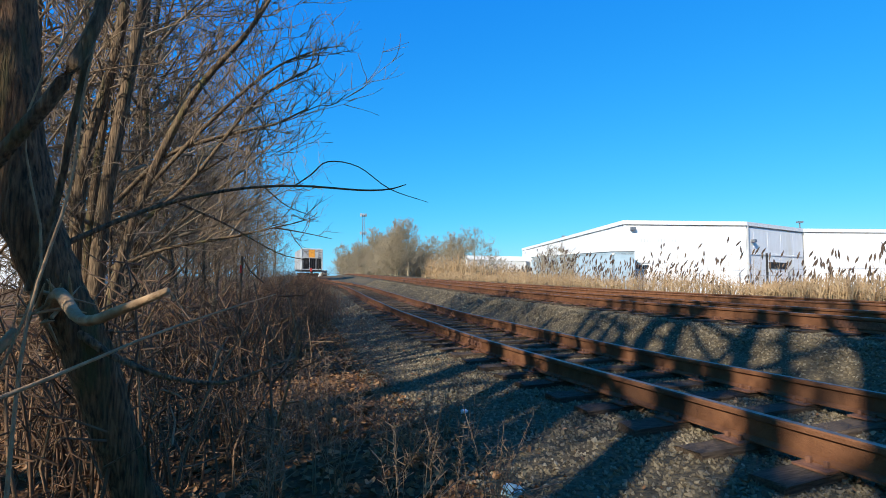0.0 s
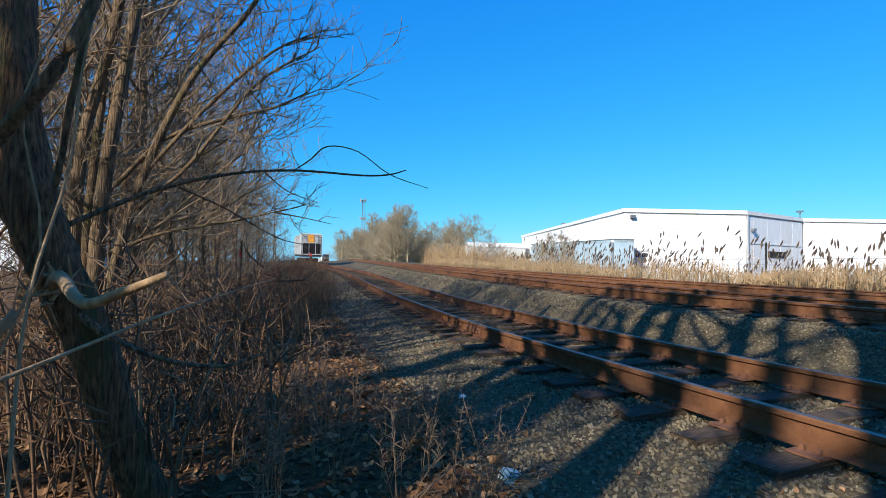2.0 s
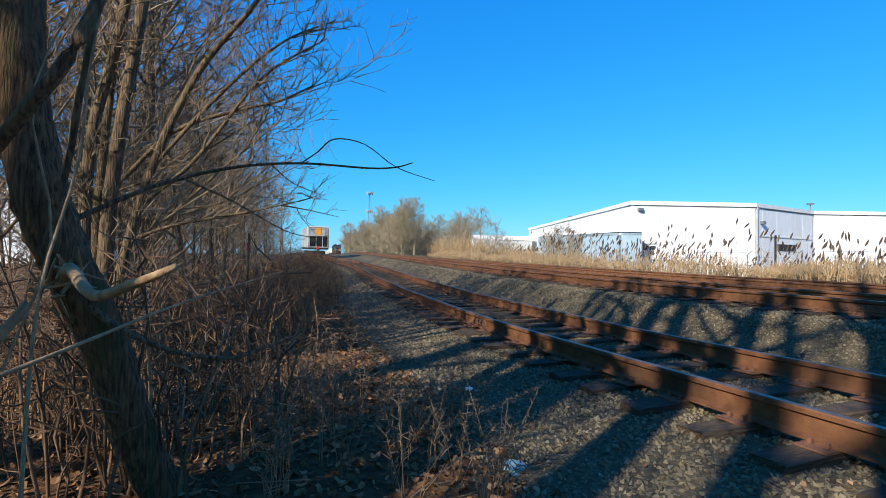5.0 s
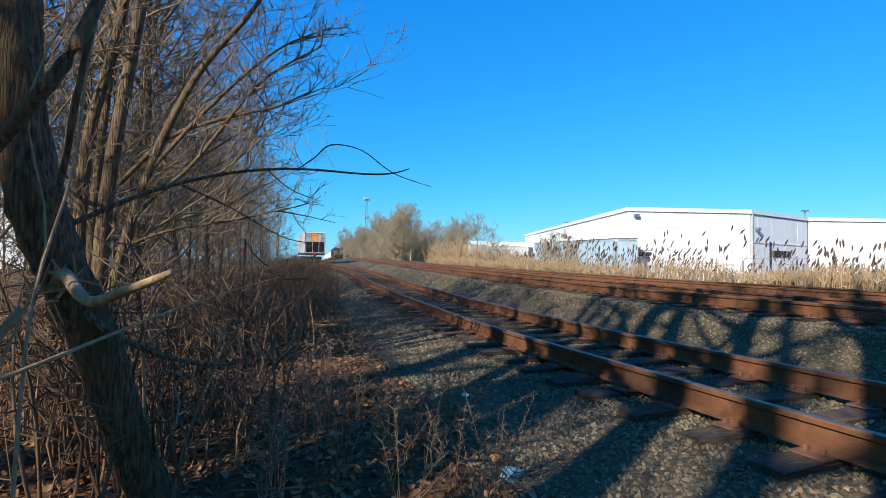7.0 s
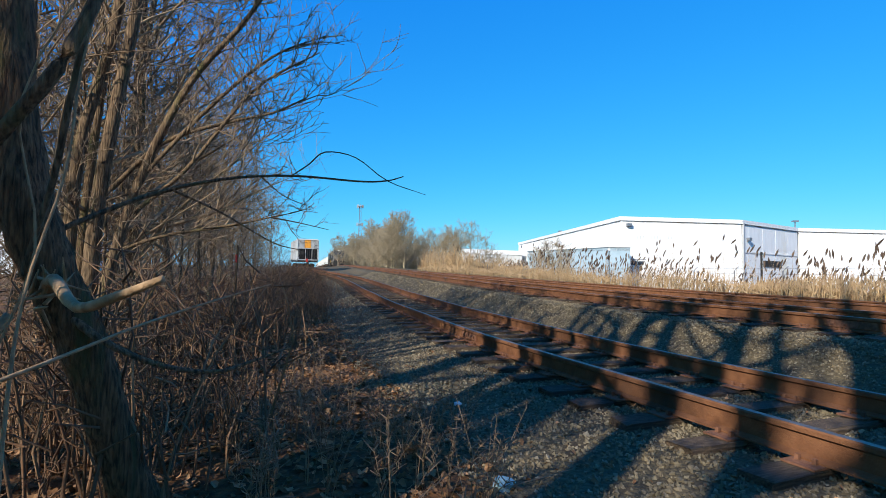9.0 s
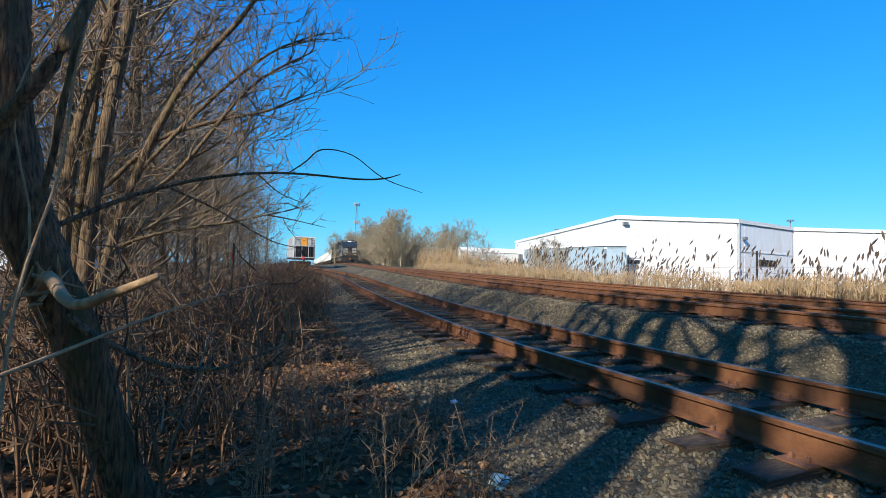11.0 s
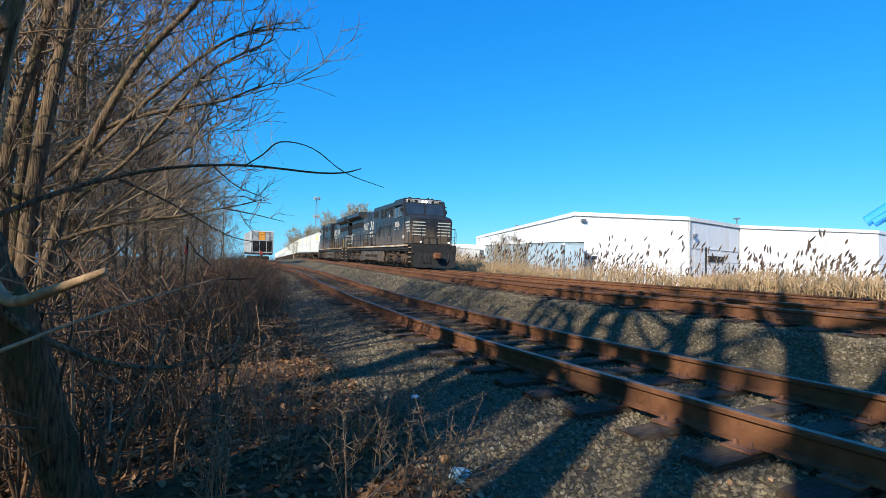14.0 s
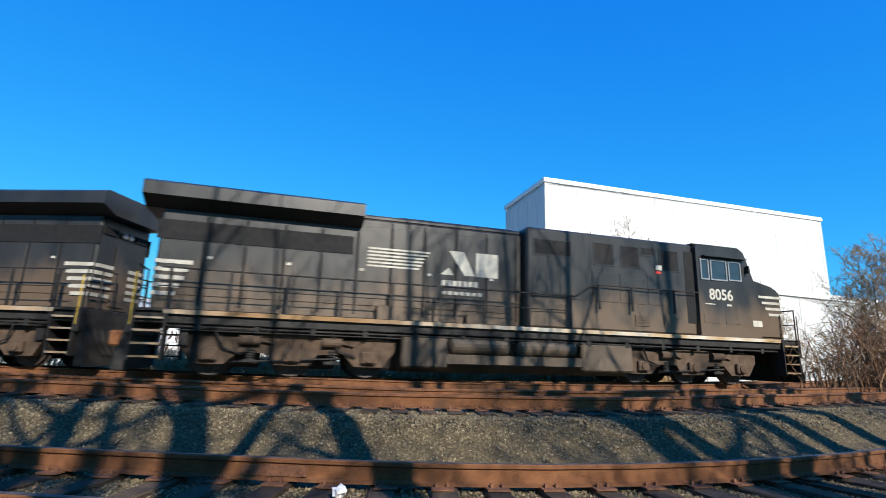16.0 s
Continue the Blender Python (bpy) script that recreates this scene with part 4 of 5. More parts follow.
def scatter(name, count, place, size, flat, material, label, category, seed, leaf=False):
    """Many small stones or leaves in one mesh."""
    r = np.random.default_rng(seed)
    octa = np.array([(1, 0, 0), (-1, 0, 0), (0, 1, 0), (0, -1, 0), (0, 0, 1), (0, 0, -1)], float)
    of = [(0, 2, 4), (2, 1, 4), (1, 3, 4), (3, 0, 4), (2, 0, 5), (1, 2, 5), (3, 1, 5), (0, 3, 5)]
    card = np.array([(-1, -0.55, 0.1), (0, -0.7, -0.1), (1, -0.3, 0.25), (1, 0.4, 0.2), (0, 0.65, -0.05), (-1, 0.45, 0.3)], float)
    cf = [(0, 1, 4, 5), (1, 2, 3, 4)]
    base, fs = (card, cf) if leaf else (octa, of)
    vs, out = [], []
    for i in range(count):
        x, y, z = place(r)
        q = Euler(r.uniform(-1, 1, 3) * ((0.7, 0.7, 3.1) if leaf else (3.1, 3.1, 3.1))).to_matrix()
        sc = size * r.uniform(0.55, 1.45) * (r.uniform(0.65, 1.3, 3) * np.array((1, 1, flat)))
        k = (base + (0 if leaf else r.uniform(-0.22, 0.22, base.shape))) * sc
        k = k @ np.array(q).T
        b = len(vs)
        vs.extend((k + (x, y, z)).tolist())
        out.extend([tuple(b + a for a in f) for f in fs])
    return tagged(obj_from(name, vs, out, material), label, category, kind="stuff")


def bed(s0, s1, l0, l1, power, up):
    def place(r):
        s, l = s0 + (s1 - s0) * r.random() ** power, r.uniform(l0, l1)
        x, y, _ = on(SIDING, s, l)
        return x, y, ground_z(x, y) + up
    return place


scatter("ballast_stones", 135000, bed(-13, 13, -2.0, 4.4, 1.0, 0.002), 0.0165, 0.7, M_STONE, "grey and tan crushed ballast stones", "ballast", 1)
scatter("ballast_stones", 16000, bed(12, 45, -1.6, 4.4, 1.4, 0.002), 0.032, 0.7, M_STONE, "grey ballast stones farther along the tracks", "ballast", 2)
scatter("leaf_litter", 26000, bed(-1.5, 13, -6.5, -1.75, 1.0, 0.014), 0.022, 1.0, M_LEAF, "fallen brown oak leaves", "leaves", 3, True)
scatter("leaf_litter", 5000, bed(4, 40, -9.0, -1.9, 1.2, 0.02), 0.035, 1.0, M_LEAF, "fallen brown leaves under the trees", "leaves", 4, True)
scatter("leaf_litter", 900, bed(-1, 12, -2.0, 1.3, 1.0, 0.02), 0.018, 1.0, M_LEAF, "stray brown leaves on the ballast", "leaves", 5, True)
sticks = Tubes()
for i in range(500):
    x, y = spot(rng.uniform(-1, 14), rng.uniform(-7, -1.6))
    a, l, z = rng.uniform(0, 6.3), rng.uniform(0.1, 0.5), ground_z(x, y) + 0.03
    sticks.add([(x, y, z), (x + l * math.cos(a), y + l * math.sin(a), z + rng.uniform(-0.02, 0.15))], [0.005, 0.003], 3)
tagged(sticks.mesh("fallen_sticks", M_WEED), "small dry fallen sticks on the wood floor", "sticks", kind="stuff")


# reeds beyond the main track
def reeds(name, count, s0, s1, o0, o1, h0, h1, plume, seed, thick=1.0, head=1.0):
    r = random.Random(seed)
    st, pl = Tubes(), Tubes()
    for _ in range(count):
        x, y, _h = on(MAIN, r.uniform(s0, s1), r.uniform(o0, o1))
        z = ground_z(x, y, False)
        h = r.uniform(h0, h1) * (0.75 + 0.5 * noise.noise((x * 0.3, y * 0.3, 1)))
        lx, ly = r.gauss(0.08, 0.12) * h, r.gauss(0, 0.1) * h
        st.add([(x, y, z - 0.1), (x + lx * 0.4, y + ly * 0.4, z + h * 0.6), (x + lx, y + ly, z + h)], [0.012 * thick, 0.009 * thick, 0.005 * thick], 3)
        for _k in range(2):
            f = r.uniform(0.2, 0.8)
            b = Vector((x + lx * f * 0.8, y + ly * f * 0.8, z + h * f))
            e = b + Vector((r.gauss(0, 0.18), r.gauss(0, 0.18), r.uniform(0.05, 0.35)))
            st.add([b, e], [0.011 * thick, 0.003], 3)
        if r.random() < plume:
            b = Vector((x + lx, y + ly, z + h))
            d = Vector((lx * 0.3 + r.gauss(0.06, 0.05), ly * 0.3 + r.gauss(0, 0.05), 0.3)).normalized() * r.uniform(0.17, 0.32)
            pl.add([b - d * 0.25, b + d * 0.2, b + d * 0.6, b + d], [0.01, 0.032 * head, 0.028 * head, 0.005], 5)
    root = empty(name)
    tagged(root, "stand of tall dry tan reeds with feathery plumes", "reeds", "reeds by the fence", "stuff")
    a = st.mesh("stalks", M_REED, root)
    b = pl.mesh("plumes", M_PLUME, root)
    tagged(a, kind="stuff"), tagged(b, "brown feathery reed plumes", kind="stuff")
    return root


reeds("reed_stand", 4600, -18, 2, 6.2, 9.6, 1.5, 2.5, 0.35, 1, 1.3)
reeds("reed_stand", 1500, 1, 36, 6.0, 12.0, 1.3, 2.5, 0.8, 2, 0.5, 1.15)
reeds("low_grass", 2600, -18, 12, 3.6, 6.0, 0.6, 1.3, 0.0, 6, 1.6)
reeds("reed_stand", 520, 34, 56, 9.0, 18.0, 1.2, 2.4, 0.6, 3, 0.9)
reeds("reed_stand", 4200, 52, 76, 8.0, 19.0, 2.2, 3.8, 0.12, 4, 2.4)
reeds("low_grass", 5200, -20, 60, 4.2, 8.5, 0.35, 1.15, 0.0, 5)

# far wood beyond the main track
FAR = []
for i in range(3):
    FAR.append(tree("far_tree", random.Random(120 + i), "distant bare brown tree beyond the tracks", M_WOODFAR, M_WOODFAR, height=8.0, r0=0.12, reach=0.5, prim=30, sec=7, ter=5, low=0.03, twig=0.02))
for i in range(110):
    s = 84 + 210 * rng.random() ** 1.2
    x, y, _ = on(MAIN, s, 5.5 + 13 * rng.random() ** 1.2)
    plant(FAR[i % 3], used, x, y, rng.uniform(0, 360), rng.uniform(0.6, 1.15) * (0.8 + s / 500), "far wood")
for az, d, k, z in ((3.6, 66, 1, 0.85), (1.5, 72, 0, 0.6), (12.6, 47, 2, 0.52), (11.4, 48, 1, 0.42), (13.8, 46, 0, 0.4), (-11.2, 120, 2, 0.8), (-9.5, 150, 0, 1.0), (6.5, 80, 1, 0.5)):
    plant(FAR[k], used, d * math.sin(radians(az)), d * math.cos(radians(az)), rng.uniform(0, 360), z, "far wood")


def clear_of_track(az, d):
    """A place on the bearing az, at d metres or farther, that stands clear of the main track."""
    while True:
        x, y = d * math.sin(radians(az)), d * math.cos(radians(az))
        if float(np.min(np.hypot(MAIN[1] - x, MAIN[2] - y))) > 3.6:
            return x, y
        d += 0.4


THICKET = [tree("bare_tree", random.Random(140 + i), "bare many-branched young tree before a pale wall", M_BARK, M_TWIG, height=6.2, r0=0.06, reach=0.36, prim=26, sec=6, ter=4, low=0.06, twig=0.011) for i in range(3)]
for i, az in enumerate((76, 77.5, 79, 80.2, 81.5, 83, 84.5, 86, 88, 90, 92, 94.5, 95.6, 97, 98, 99.2, 100.2, 101.5, 102.8, 103.6, 104.4, 105.3, 106.2, 107.0)):
    d = 22.6 + 1.3 * ((i * 7) % 5) / 4
    plant(THICKET[i % 3], used, *clear_of_track(az, d), rng.uniform(0, 360), rng.uniform(0.7, 1.1) * (0.85 if az > 97.5 else 1.0), "bare trees before the annex")
for az, d, z in ((70.5, 29, 0.62),):
    plant(THICKET[0], used, d * math.sin(radians(az)), d * math.cos(radians(az)), rng.uniform(0, 360), z, "bare trees before the annex")
for az, d, z in ((84, 21.5, 1.2), (90, 21.6, 1.3), (96, 21.5, 1.5), (97.5, 21.5, 1.7), (98.8, 21.5, 1.8), (100, 21.5, 1.9), (101.2, 21.5, 2.0), (102.4, 21.5, 1.9), (103.4, 21.5, 2.1), (104.4, 22.5, 2.2), (105.5, 21.5, 2.1), (106.6, 22.5, 2.2), (97.0, 22.4, 1.5), (98.2, 23, 1.6), (99.4, 22.4, 1.7), (100.6, 23, 1.7), (101.8, 22.4, 1.7), (103.0, 23, 1.8), (104.0, 24, 1.8), (105.0, 23, 1.8), (106.0, 24, 1.8), (107.4, 23, 1.8), (87, 22, 1.2), (94, 21, 1.2)):
    plant(brush_obs[int(az) % 4], used_b, *clear_of_track(az, d), rng.uniform(0, 360), z, "brush along the wood")

stake = empty("survey_stake")
tagged(stake, "thin wooden stake tied with red ribbon in the brush", "stake")
b = bmesh.new()
cyl(b, (0, 0, -0.2), (0.03, 0, 1.5), 0.014, 6)
part("stick", b, M_BARK, stake)
part("ribbon", boxes((0.012, 0.035, -0.016, 0.016, 1.28, 1.38)), M_RED, stake, "red marker ribbon")
stake.matrix_basis = pose(-2.62, 6.55, ground_z(-2.62, 6.55))
# ---------------------------------------------------------------- train (x forward from the nose, y to the left, z from the rail top)


def lettering(name, words, size, m, parent, matrix, depth=0.006, shear=0.0):
    cu = bpy.data.curves.new(name, "FONT")
    cu.body, cu.size, cu.extrude, cu.align_x, cu.offset, cu.shear = words, size, depth, "CENTER", size * 0.02, shear
    tmp = bpy.data.objects.new("tmp", cu)
    scene.collection.objects.link(tmp)
    bpy.context.view_layer.update()
    me = bpy.data.meshes.new_from_object(tmp.evaluated_get(bpy.context.evaluated_depsgraph_get()))
    bpy.data.objects.remove(tmp)
    me.materials.clear()
    me.materials.append(m)
    ob = new(name, me)
    ob.parent = parent
    ob.matrix_basis = matrix
    return ob


def side_m(x, y, z, s):
    """A plate on the side s (-1 right, 1 left): text reads from outside."""
    return pose(x, y, z, 90, 0, 0 if s < 0 else 180)


def wheelset(parent, x, r=0.53, spread=0.75):
    bm = bmesh.new()
    for s in (-1, 1):
        cyl(bm, (x, s * (spread - 0.07), r), (x, s * (spread + 0.07), r), r - 0.02, 28)
        cyl(bm, (x, s * (spread - 0.08), r), (x, s * (spread - 0.05), r), r + 0.03, 28)
        cyl(bm, (x, s * (spread + 0.06), r), (x, s * (spread + 0.085), r), r * 0.38, 16)
    cyl(bm, (x, -spread, r), (x, spread, r), 0.09, 10)
    return part("wheel", bm, M_WHEEL, parent)


def loco_truck(root, xc):
    """Three-axle truck: cast side frames with arches, journal boxes, springs and brake gear."""
    fr = bmesh.new()
    for s in (-1, 1):
        y0, y1 = (1.02, 1.2) if s > 0 else (-1.2, -1.02)
        out = [(-2.65, 0.72), (-2.65, 0.98), (-2.2, 1.05), (-1.4, 0.98), (-0.5, 1.08), (0.5, 1.08), (1.4, 0.98), (2.2, 1.05), (2.65, 0.98), (2.65, 0.72), (2.35, 0.3), (1.6, 0.3), (1.3, 0.6), (0.62, 0.58), (0.42, 0.3), (-0.42, 0.3), (-0.62, 0.58), (-1.3, 0.6), (-1.6, 0.3), (-2.35, 0.3)]
        prism(fr, [(xc + a, b) for a, b in out], "y", y0, y1)
    frame_ob = part("truck_frame", fr, M_TRUCK, root, "dusty brown cast truck frame")
    for s in (-1, 1):
        for dx in (-1.95, 0.0, 1.95):
            b = bmesh.new()
            box(b, xc + dx - 0.2, xc + dx + 0.2, s * 1.2, s * 1.33, 0.38, 0.7, bevel=0.03)
            cyl(b, (xc + dx, s * 1.33, 0.53), (xc + dx, s * 1.37, 0.53), 0.12, 14)
            part("journal_box", b, M_TRUCK, frame_ob)
        for dx in (-1.0, 1.0):
            b = bmesh.new()
            for k in range(5):
                cyl(b, (xc + dx, s * 1.15, 0.42 + k * 0.06), (xc + dx, s * 1.15, 0.455 + k * 0.06), 0.12, 10)
            box(b, xc + dx - 0.2, xc + dx + 0.2, s * 1.03, s * 1.28, 0.33, 0.42, bevel=0.02)
            part("spring", b, M_IRON, frame_ob)
            b = bmesh.new()
            cyl(b, (xc + dx - 0.28, s * 1.28, 0.9), (xc + dx + 0.22, s * 1.28, 0.9), 0.12, 12)
            cyl(b, (xc + dx + 0.2, s * 1.28, 0.9), (xc + dx + 0.55, s * 1.25, 0.82), 0.035, 6)
            part("brake_cylinder", b, M_TRUCK, frame_ob)
        b = bmesh.new()
        cyl(b, (xc - 2.3, s * 1.27, 1.12), (xc + 2.2, s * 1.27, 1.16), 0.022, 6)
        cyl(b, (xc - 1.4, s * 1.29, 0.36), (xc + 1.2, s * 1.29, 0.5), 0.025, 6)
        box(b, xc - 2.66, xc - 2.45, s * 1.2, s * 1.3, 0.72, 1.15)
        part("pipe", b, M_IRON, frame_ob)
    for dx in (-1.1, 0.85, 2.35):
        part("traction_motor", boxes((xc + dx - 0.55, xc + dx + 0.3, -0.62, 0.62, 0.22, 0.95), bevel=0.06), M_IRON, root)
    part("bolster", boxes((xc - 2.5, xc + 2.5, -0.95, 0.95, 0.95, 1.2), bevel=0.03), M_IRON, root)
    for dx in (-1.95, 0.0, 1.95):
        wheelset(root, xc + dx)


def stair(root, x, s, dirn):
    """Corner steps: two stringers and four treads with light edges."""
    b = bmesh.new()
    box(b, x - 0.36, x - 0.31, s * 1.05, s * 1.5, 0.35, 1.5)
    box(b, x + 0.31, x + 0.36, s * 1.05, s * 1.5, 0.35, 1.5)
    ob = part("step_stringer", b, M_IRON, root)
    for k in range(4):
        z = 0.42 + 0.3 * k
        part("step", boxes((x - 0.31, x + 0.31, s * (1.2 - 0.02 * k), s * 1.5, z, z + 0.035)), M_IRON, ob)
        part("step_edge", boxes((x - 0.3, x + 0.3, s * 1.5, s * 1.512, z - 0.01, z + 0.04)), M_SILL, ob, "worn pale step edge")
    for dx in (-0.38, 0.38):
        b = bmesh.new()
        cyl(b, (x + dx, s * 1.5, 1.15), (x + dx, s * 1.5, 2.4), 0.016, 6)
        part("grab_rail", b, M_YELLOW if dx * dirn > 0 and dirn < 0 else M_IRON, root, "yellow grab rail" if dx * dirn > 0 and dirn < 0 else "")


def locomotive(number):
    root = empty("locomotive")
    tagged(root, "grimy black six-axle diesel freight locomotive with white stripes", "locomotive", "locomotives of the train")
    # underframe and platform
    und = bmesh.new()
    box(und, -21.0, -0.35, -1.42, 1.42, 1.22, 1.5, bevel=0.02)
    box(und, -20.9, -0.9, -1.5, 1.5, 1.5, 1.56)
    part("underframe", und, M_IRON, root)
    for s in (-1, 1):
        part("sill_stripe", boxes((-20.3, -1.2, s * 1.5, s * 1.512, 1.44, 1.55)), M_SILL, root, "pale sill stripe stained rusty brown")
        b = bmesh.new()
        cyl(b, (-20.2, s * 1.4, 1.16), (-1.3, s * 1.4, 1.14), 0.03, 6)
        cyl(b, (-20.0, s * 1.36, 1.08), (-8.0, s * 1.36, 1.07), 0.02, 6)
        for k in range(14):
            x = -19.6 + k * 1.35
            box(b, x, x + 0.12, s * 1.3, s * 1.44, 1.06, 1.22)
        part("brake_pipe", b, M_IRON, root)
    # hood, engine bay, radiator, inverter bay
    hood = part("long_hood", boxes((-20.75, -10.75, -0.98, 0.98, 1.56, 4.42), (-20.75, -10.75, -0.93, 0.93, 4.4, 4.56), bevel=0.05), M_BLACK, root)
    rad = bmesh.new()
    prism(rad, [(-1.5, 4.34), (-1.5, 4.66), (-1.36, 4.74), (1.36, 4.74), (1.5, 4.66), (1.5, 4.34), (1.0, 4.12), (-1.0, 4.12)], "x", -21.15, -15.7)
    radiator = part("radiator_housing", rad, M_BLACK, root, "wide flared radiator housing")
    for s in (-1, 1):
        part("radiator_screen", boxes((-20.8, -15.9, s * 0.985, s * 1.0, 3.35, 3.85)), M_GRILLE_SHADE, radiator)
        for k in range(10):
            x = -20.6 + k * 0.97
            part("hood_door", boxes((x, x + 0.88, s * 0.98, s * 1.004, 1.95, 3.3 if x < -15.9 else 4.2), bevel=0.008), M_BLACK, hood)
            part("door_seam", boxes((x + 0.895, x + 0.955, s * 0.98, s * 0.988, 1.7, 4.0 if x < -15.9 else 4.35)), M_GRILLE_SHADE, hood)
            if k % 2:
                part("latch", boxes((x + 0.05, x + 0.17, s * 1.004, s * 1.018, 2.9, 2.97)), M_STRIPE, hood)
    inv = part("equipment_bay", boxes((-10.75, -4.56, -1.36, 1.36, 1.56, 4.62), bevel=0.06), M_BLACK, root)
    for s in (-1, 1):
        for x0, x1, z0, z1 in ((-10.5, -9.25, 3.8, 4.25), (-8.4, -7.7, 3.65, 4.32), (-7.4, -6.75, 3.65, 4.3), (-6.6, -6.1, 4.1, 4.32), (-5.9, -5.2, 3.65, 4.3)):
            g = part("grille", boxes((x0, x1, s * 1.36, s * 1.368, z0, z1)), M_GRILLE_SHADE, inv)
            k = x0 + 0.06
            sl = bmesh.new()
            while k < x1 - 0.03:
                box(sl, k, k + 0.02, s * 1.366, s * 1.378, z0 + 0.02, z1 - 0.02)
                k += 0.09
            part("slat", sl, M_IRON, g)
            part("grille_frame", boxes((x0 - 0.04, x1 + 0.04, s * 1.36, s * 1.376, z1, z1 + 0.04), (x0 - 0.04, x1 + 0.04, s * 1.36, s * 1.376, z0 - 0.04, z0), (x0 - 0.04, x0, s * 1.36, s * 1.376, z0, z1), (x1, x1 + 0.04, s * 1.36, s * 1.376, z0, z1)), M_BLACK, g)
        for x0, x1 in ((-10.6, -9.7), (-9.65, -8.75), (-8.5, -7.6), (-7.5, -6.6), (-6.45, -5.6)):
            part("panel", boxes((x0, x1, s * 1.36, s * 1.376, 2.46, 3.4), bevel=0.006), M_BLACK, inv)
        for x0 in (-7.0, -5.9):
            b = bmesh.new()
            for k in range(6):
                box(b, x0, x0 + 0.55, s * 1.38, s * 1.392, 1.85 + k * 0.055, 1.775 + k * 0.055)
            part("louvre", b, M_BLACK, inv)
        part("warning_plate", boxes((-6.1, -5.9, s * 1.366, s * 1.374, 3.5, 3.58)), M_RED, inv, "small red warning plate")
        part("data_plate", boxes((-6.1, -5.86, s * 1.378, s * 1.386, 3.62, 3.78)), M_STRIPE, inv)
    top = bmesh.new()
    box(top, -14.6, -10.9, -0.7, 0.7, 4.56, 4.64, bevel=0.03)
    box(top, -12.4, -11.2, -0.35, 0.35, 4.63, 4.74, bevel=0.04)
    box(top, -14.2, -13.7, -0.5, 0.5, 4.56, 4.7, bevel=0.03)
    box(top, -10.2, -5.2, -1.0, 1.0, 4.62, 4.68, bevel=0.03)
    part("roof_hatch", top, M_BLACK, root)
    fans = bmesh.new()
    for x in (-19.6, -17.6):
        cyl(fans, (x, 0, 4.76), (x, 0, 4.84), 0.75, 20)
    part("fan", fans, M_IRON, root)
    # cab
    cb = bmesh.new()
    prism(cb, [(-4.55, 1.56), (-4.55, 4.52), (-4.35, 4.64), (-2.75, 4.64), (-2.5, 4.5), (-2.12, 3.45), (-2.0, 3.2), (-2.0, 1.56)], "y", -1.5, 1.5)
    cab = part("cab", cb, M_BLACK, root)
    nb = bmesh.new()
    prism(nb, [(-2.3, 1.56), (-2.3, 3.62), (-1.15, 3.36), (-0.95, 3.2), (-0.92, 1.56)], "y", -1.46, 1.46)
    bmesh.ops.bevel(nb, geom=list(nb.edges), offset=0.07, segments=2, affect="EDGES")
    nose = part("nose", nb, M_BLACK, root, "sloped black nose with white stripes")
    for s in (-1, 1):
        for k in range(4):
            z = 2.95 - k * 0.2
            part("stripe", boxes((-1.95 + 0.13 * k, -0.98, s * 1.461, s * 1.47, z, z + 0.085)), M_STRIPE, nose, "white stripe")
        part("nose_plate", boxes((-2.35, -1.95, s * 1.502, s * 1.51, 1.95, 2.15)), M_STRIPE, cab, "small white plate")
        # window band: frames and panes
        for x0, x1, z0, z1 in ((-4.42, -4.06, 3.42, 4.14), (-4.0, -3.3, 3.42, 4.14), (-3.24, -2.69, 3.45, 4.14)):
            fr = bmesh.new()
            box(fr, x0, x1, s * 1.5, s * 1.53, z0, z0 + 0.05)
            box(fr, x0, x1, s * 1.5, s * 1.53, z1 - 0.05, z1)
            box(fr, x0, x0 + 0.05, s * 1.5, s * 1.53, z0 + 0.05, z1 - 0.05)
            box(fr, x1 - 0.05, x1, s * 1.5, s * 1.53, z0 + 0.05, z1 - 0.05)
            wf = part("window_frame", fr, M_GALV, cab, "aluminium window frame")
            part("pane", boxes((x0 + 0.05, x1 - 0.05, s * 1.5, s * 1.508, z0 + 0.05, z1 - 0.05)), M_DARKGLASS, wf)
        part("sunshade", boxes((-4.35, -2.55, s * 1.5, s * 1.68, 4.2, 4.24)), M_BLACK, cab)
        lettering("cab_number", number, 0.5, M_STRIPE, cab, side_m(-3.62, s * 1.504, 2.78, s))
        part("side_line", boxes((-4.3, -3.9, s * 1.502, s * 1.508, 2.6, 2.63)), M_STRIPE, cab)
        part("side_line", boxes((-3.4, -3.2, s * 1.502, s * 1.508, 2.58, 2.64)), M_STRIPE, cab)
        for x0 in (-4.4, -3.5):
            part("louvre_panel", boxes((x0, x0 + 0.6, s * 1.507, s * 1.515, 1.99, 2.3)), M_BLACK, cab)
        # flat black sheet on the side paints in the shade of the door recess
        part("door_recess_shade", boxes((-4.93, -4.58, s * 1.36, s * 1.372, 1.95, 4.35)), M_GRILLE_SHADE, cab, "black sheet painting the shade of the recessed cab door")
        part("mirror", boxes((-2.5, -2.44, s * 1.52, s * 1.66, 3.75, 4.0)), M_IRON, cab)
        # maker's emblem: plain shapes in their colour
        for k in range(6):
            part("emblem_bar", boxes((-15.5, -14.0 + 0.06 * k, s * 1.006, s * 1.014, 3.05 + 0.1 * k, 3.1 + 0.1 * k)), M_STRIPE, hood, "white horizontal bar")
        b = bmesh.new()
        prism(b, [(-12.95, 2.98), (-13.35, 2.98), (-13.1, 3.2)], "y", s * 1.006, s * 1.014)
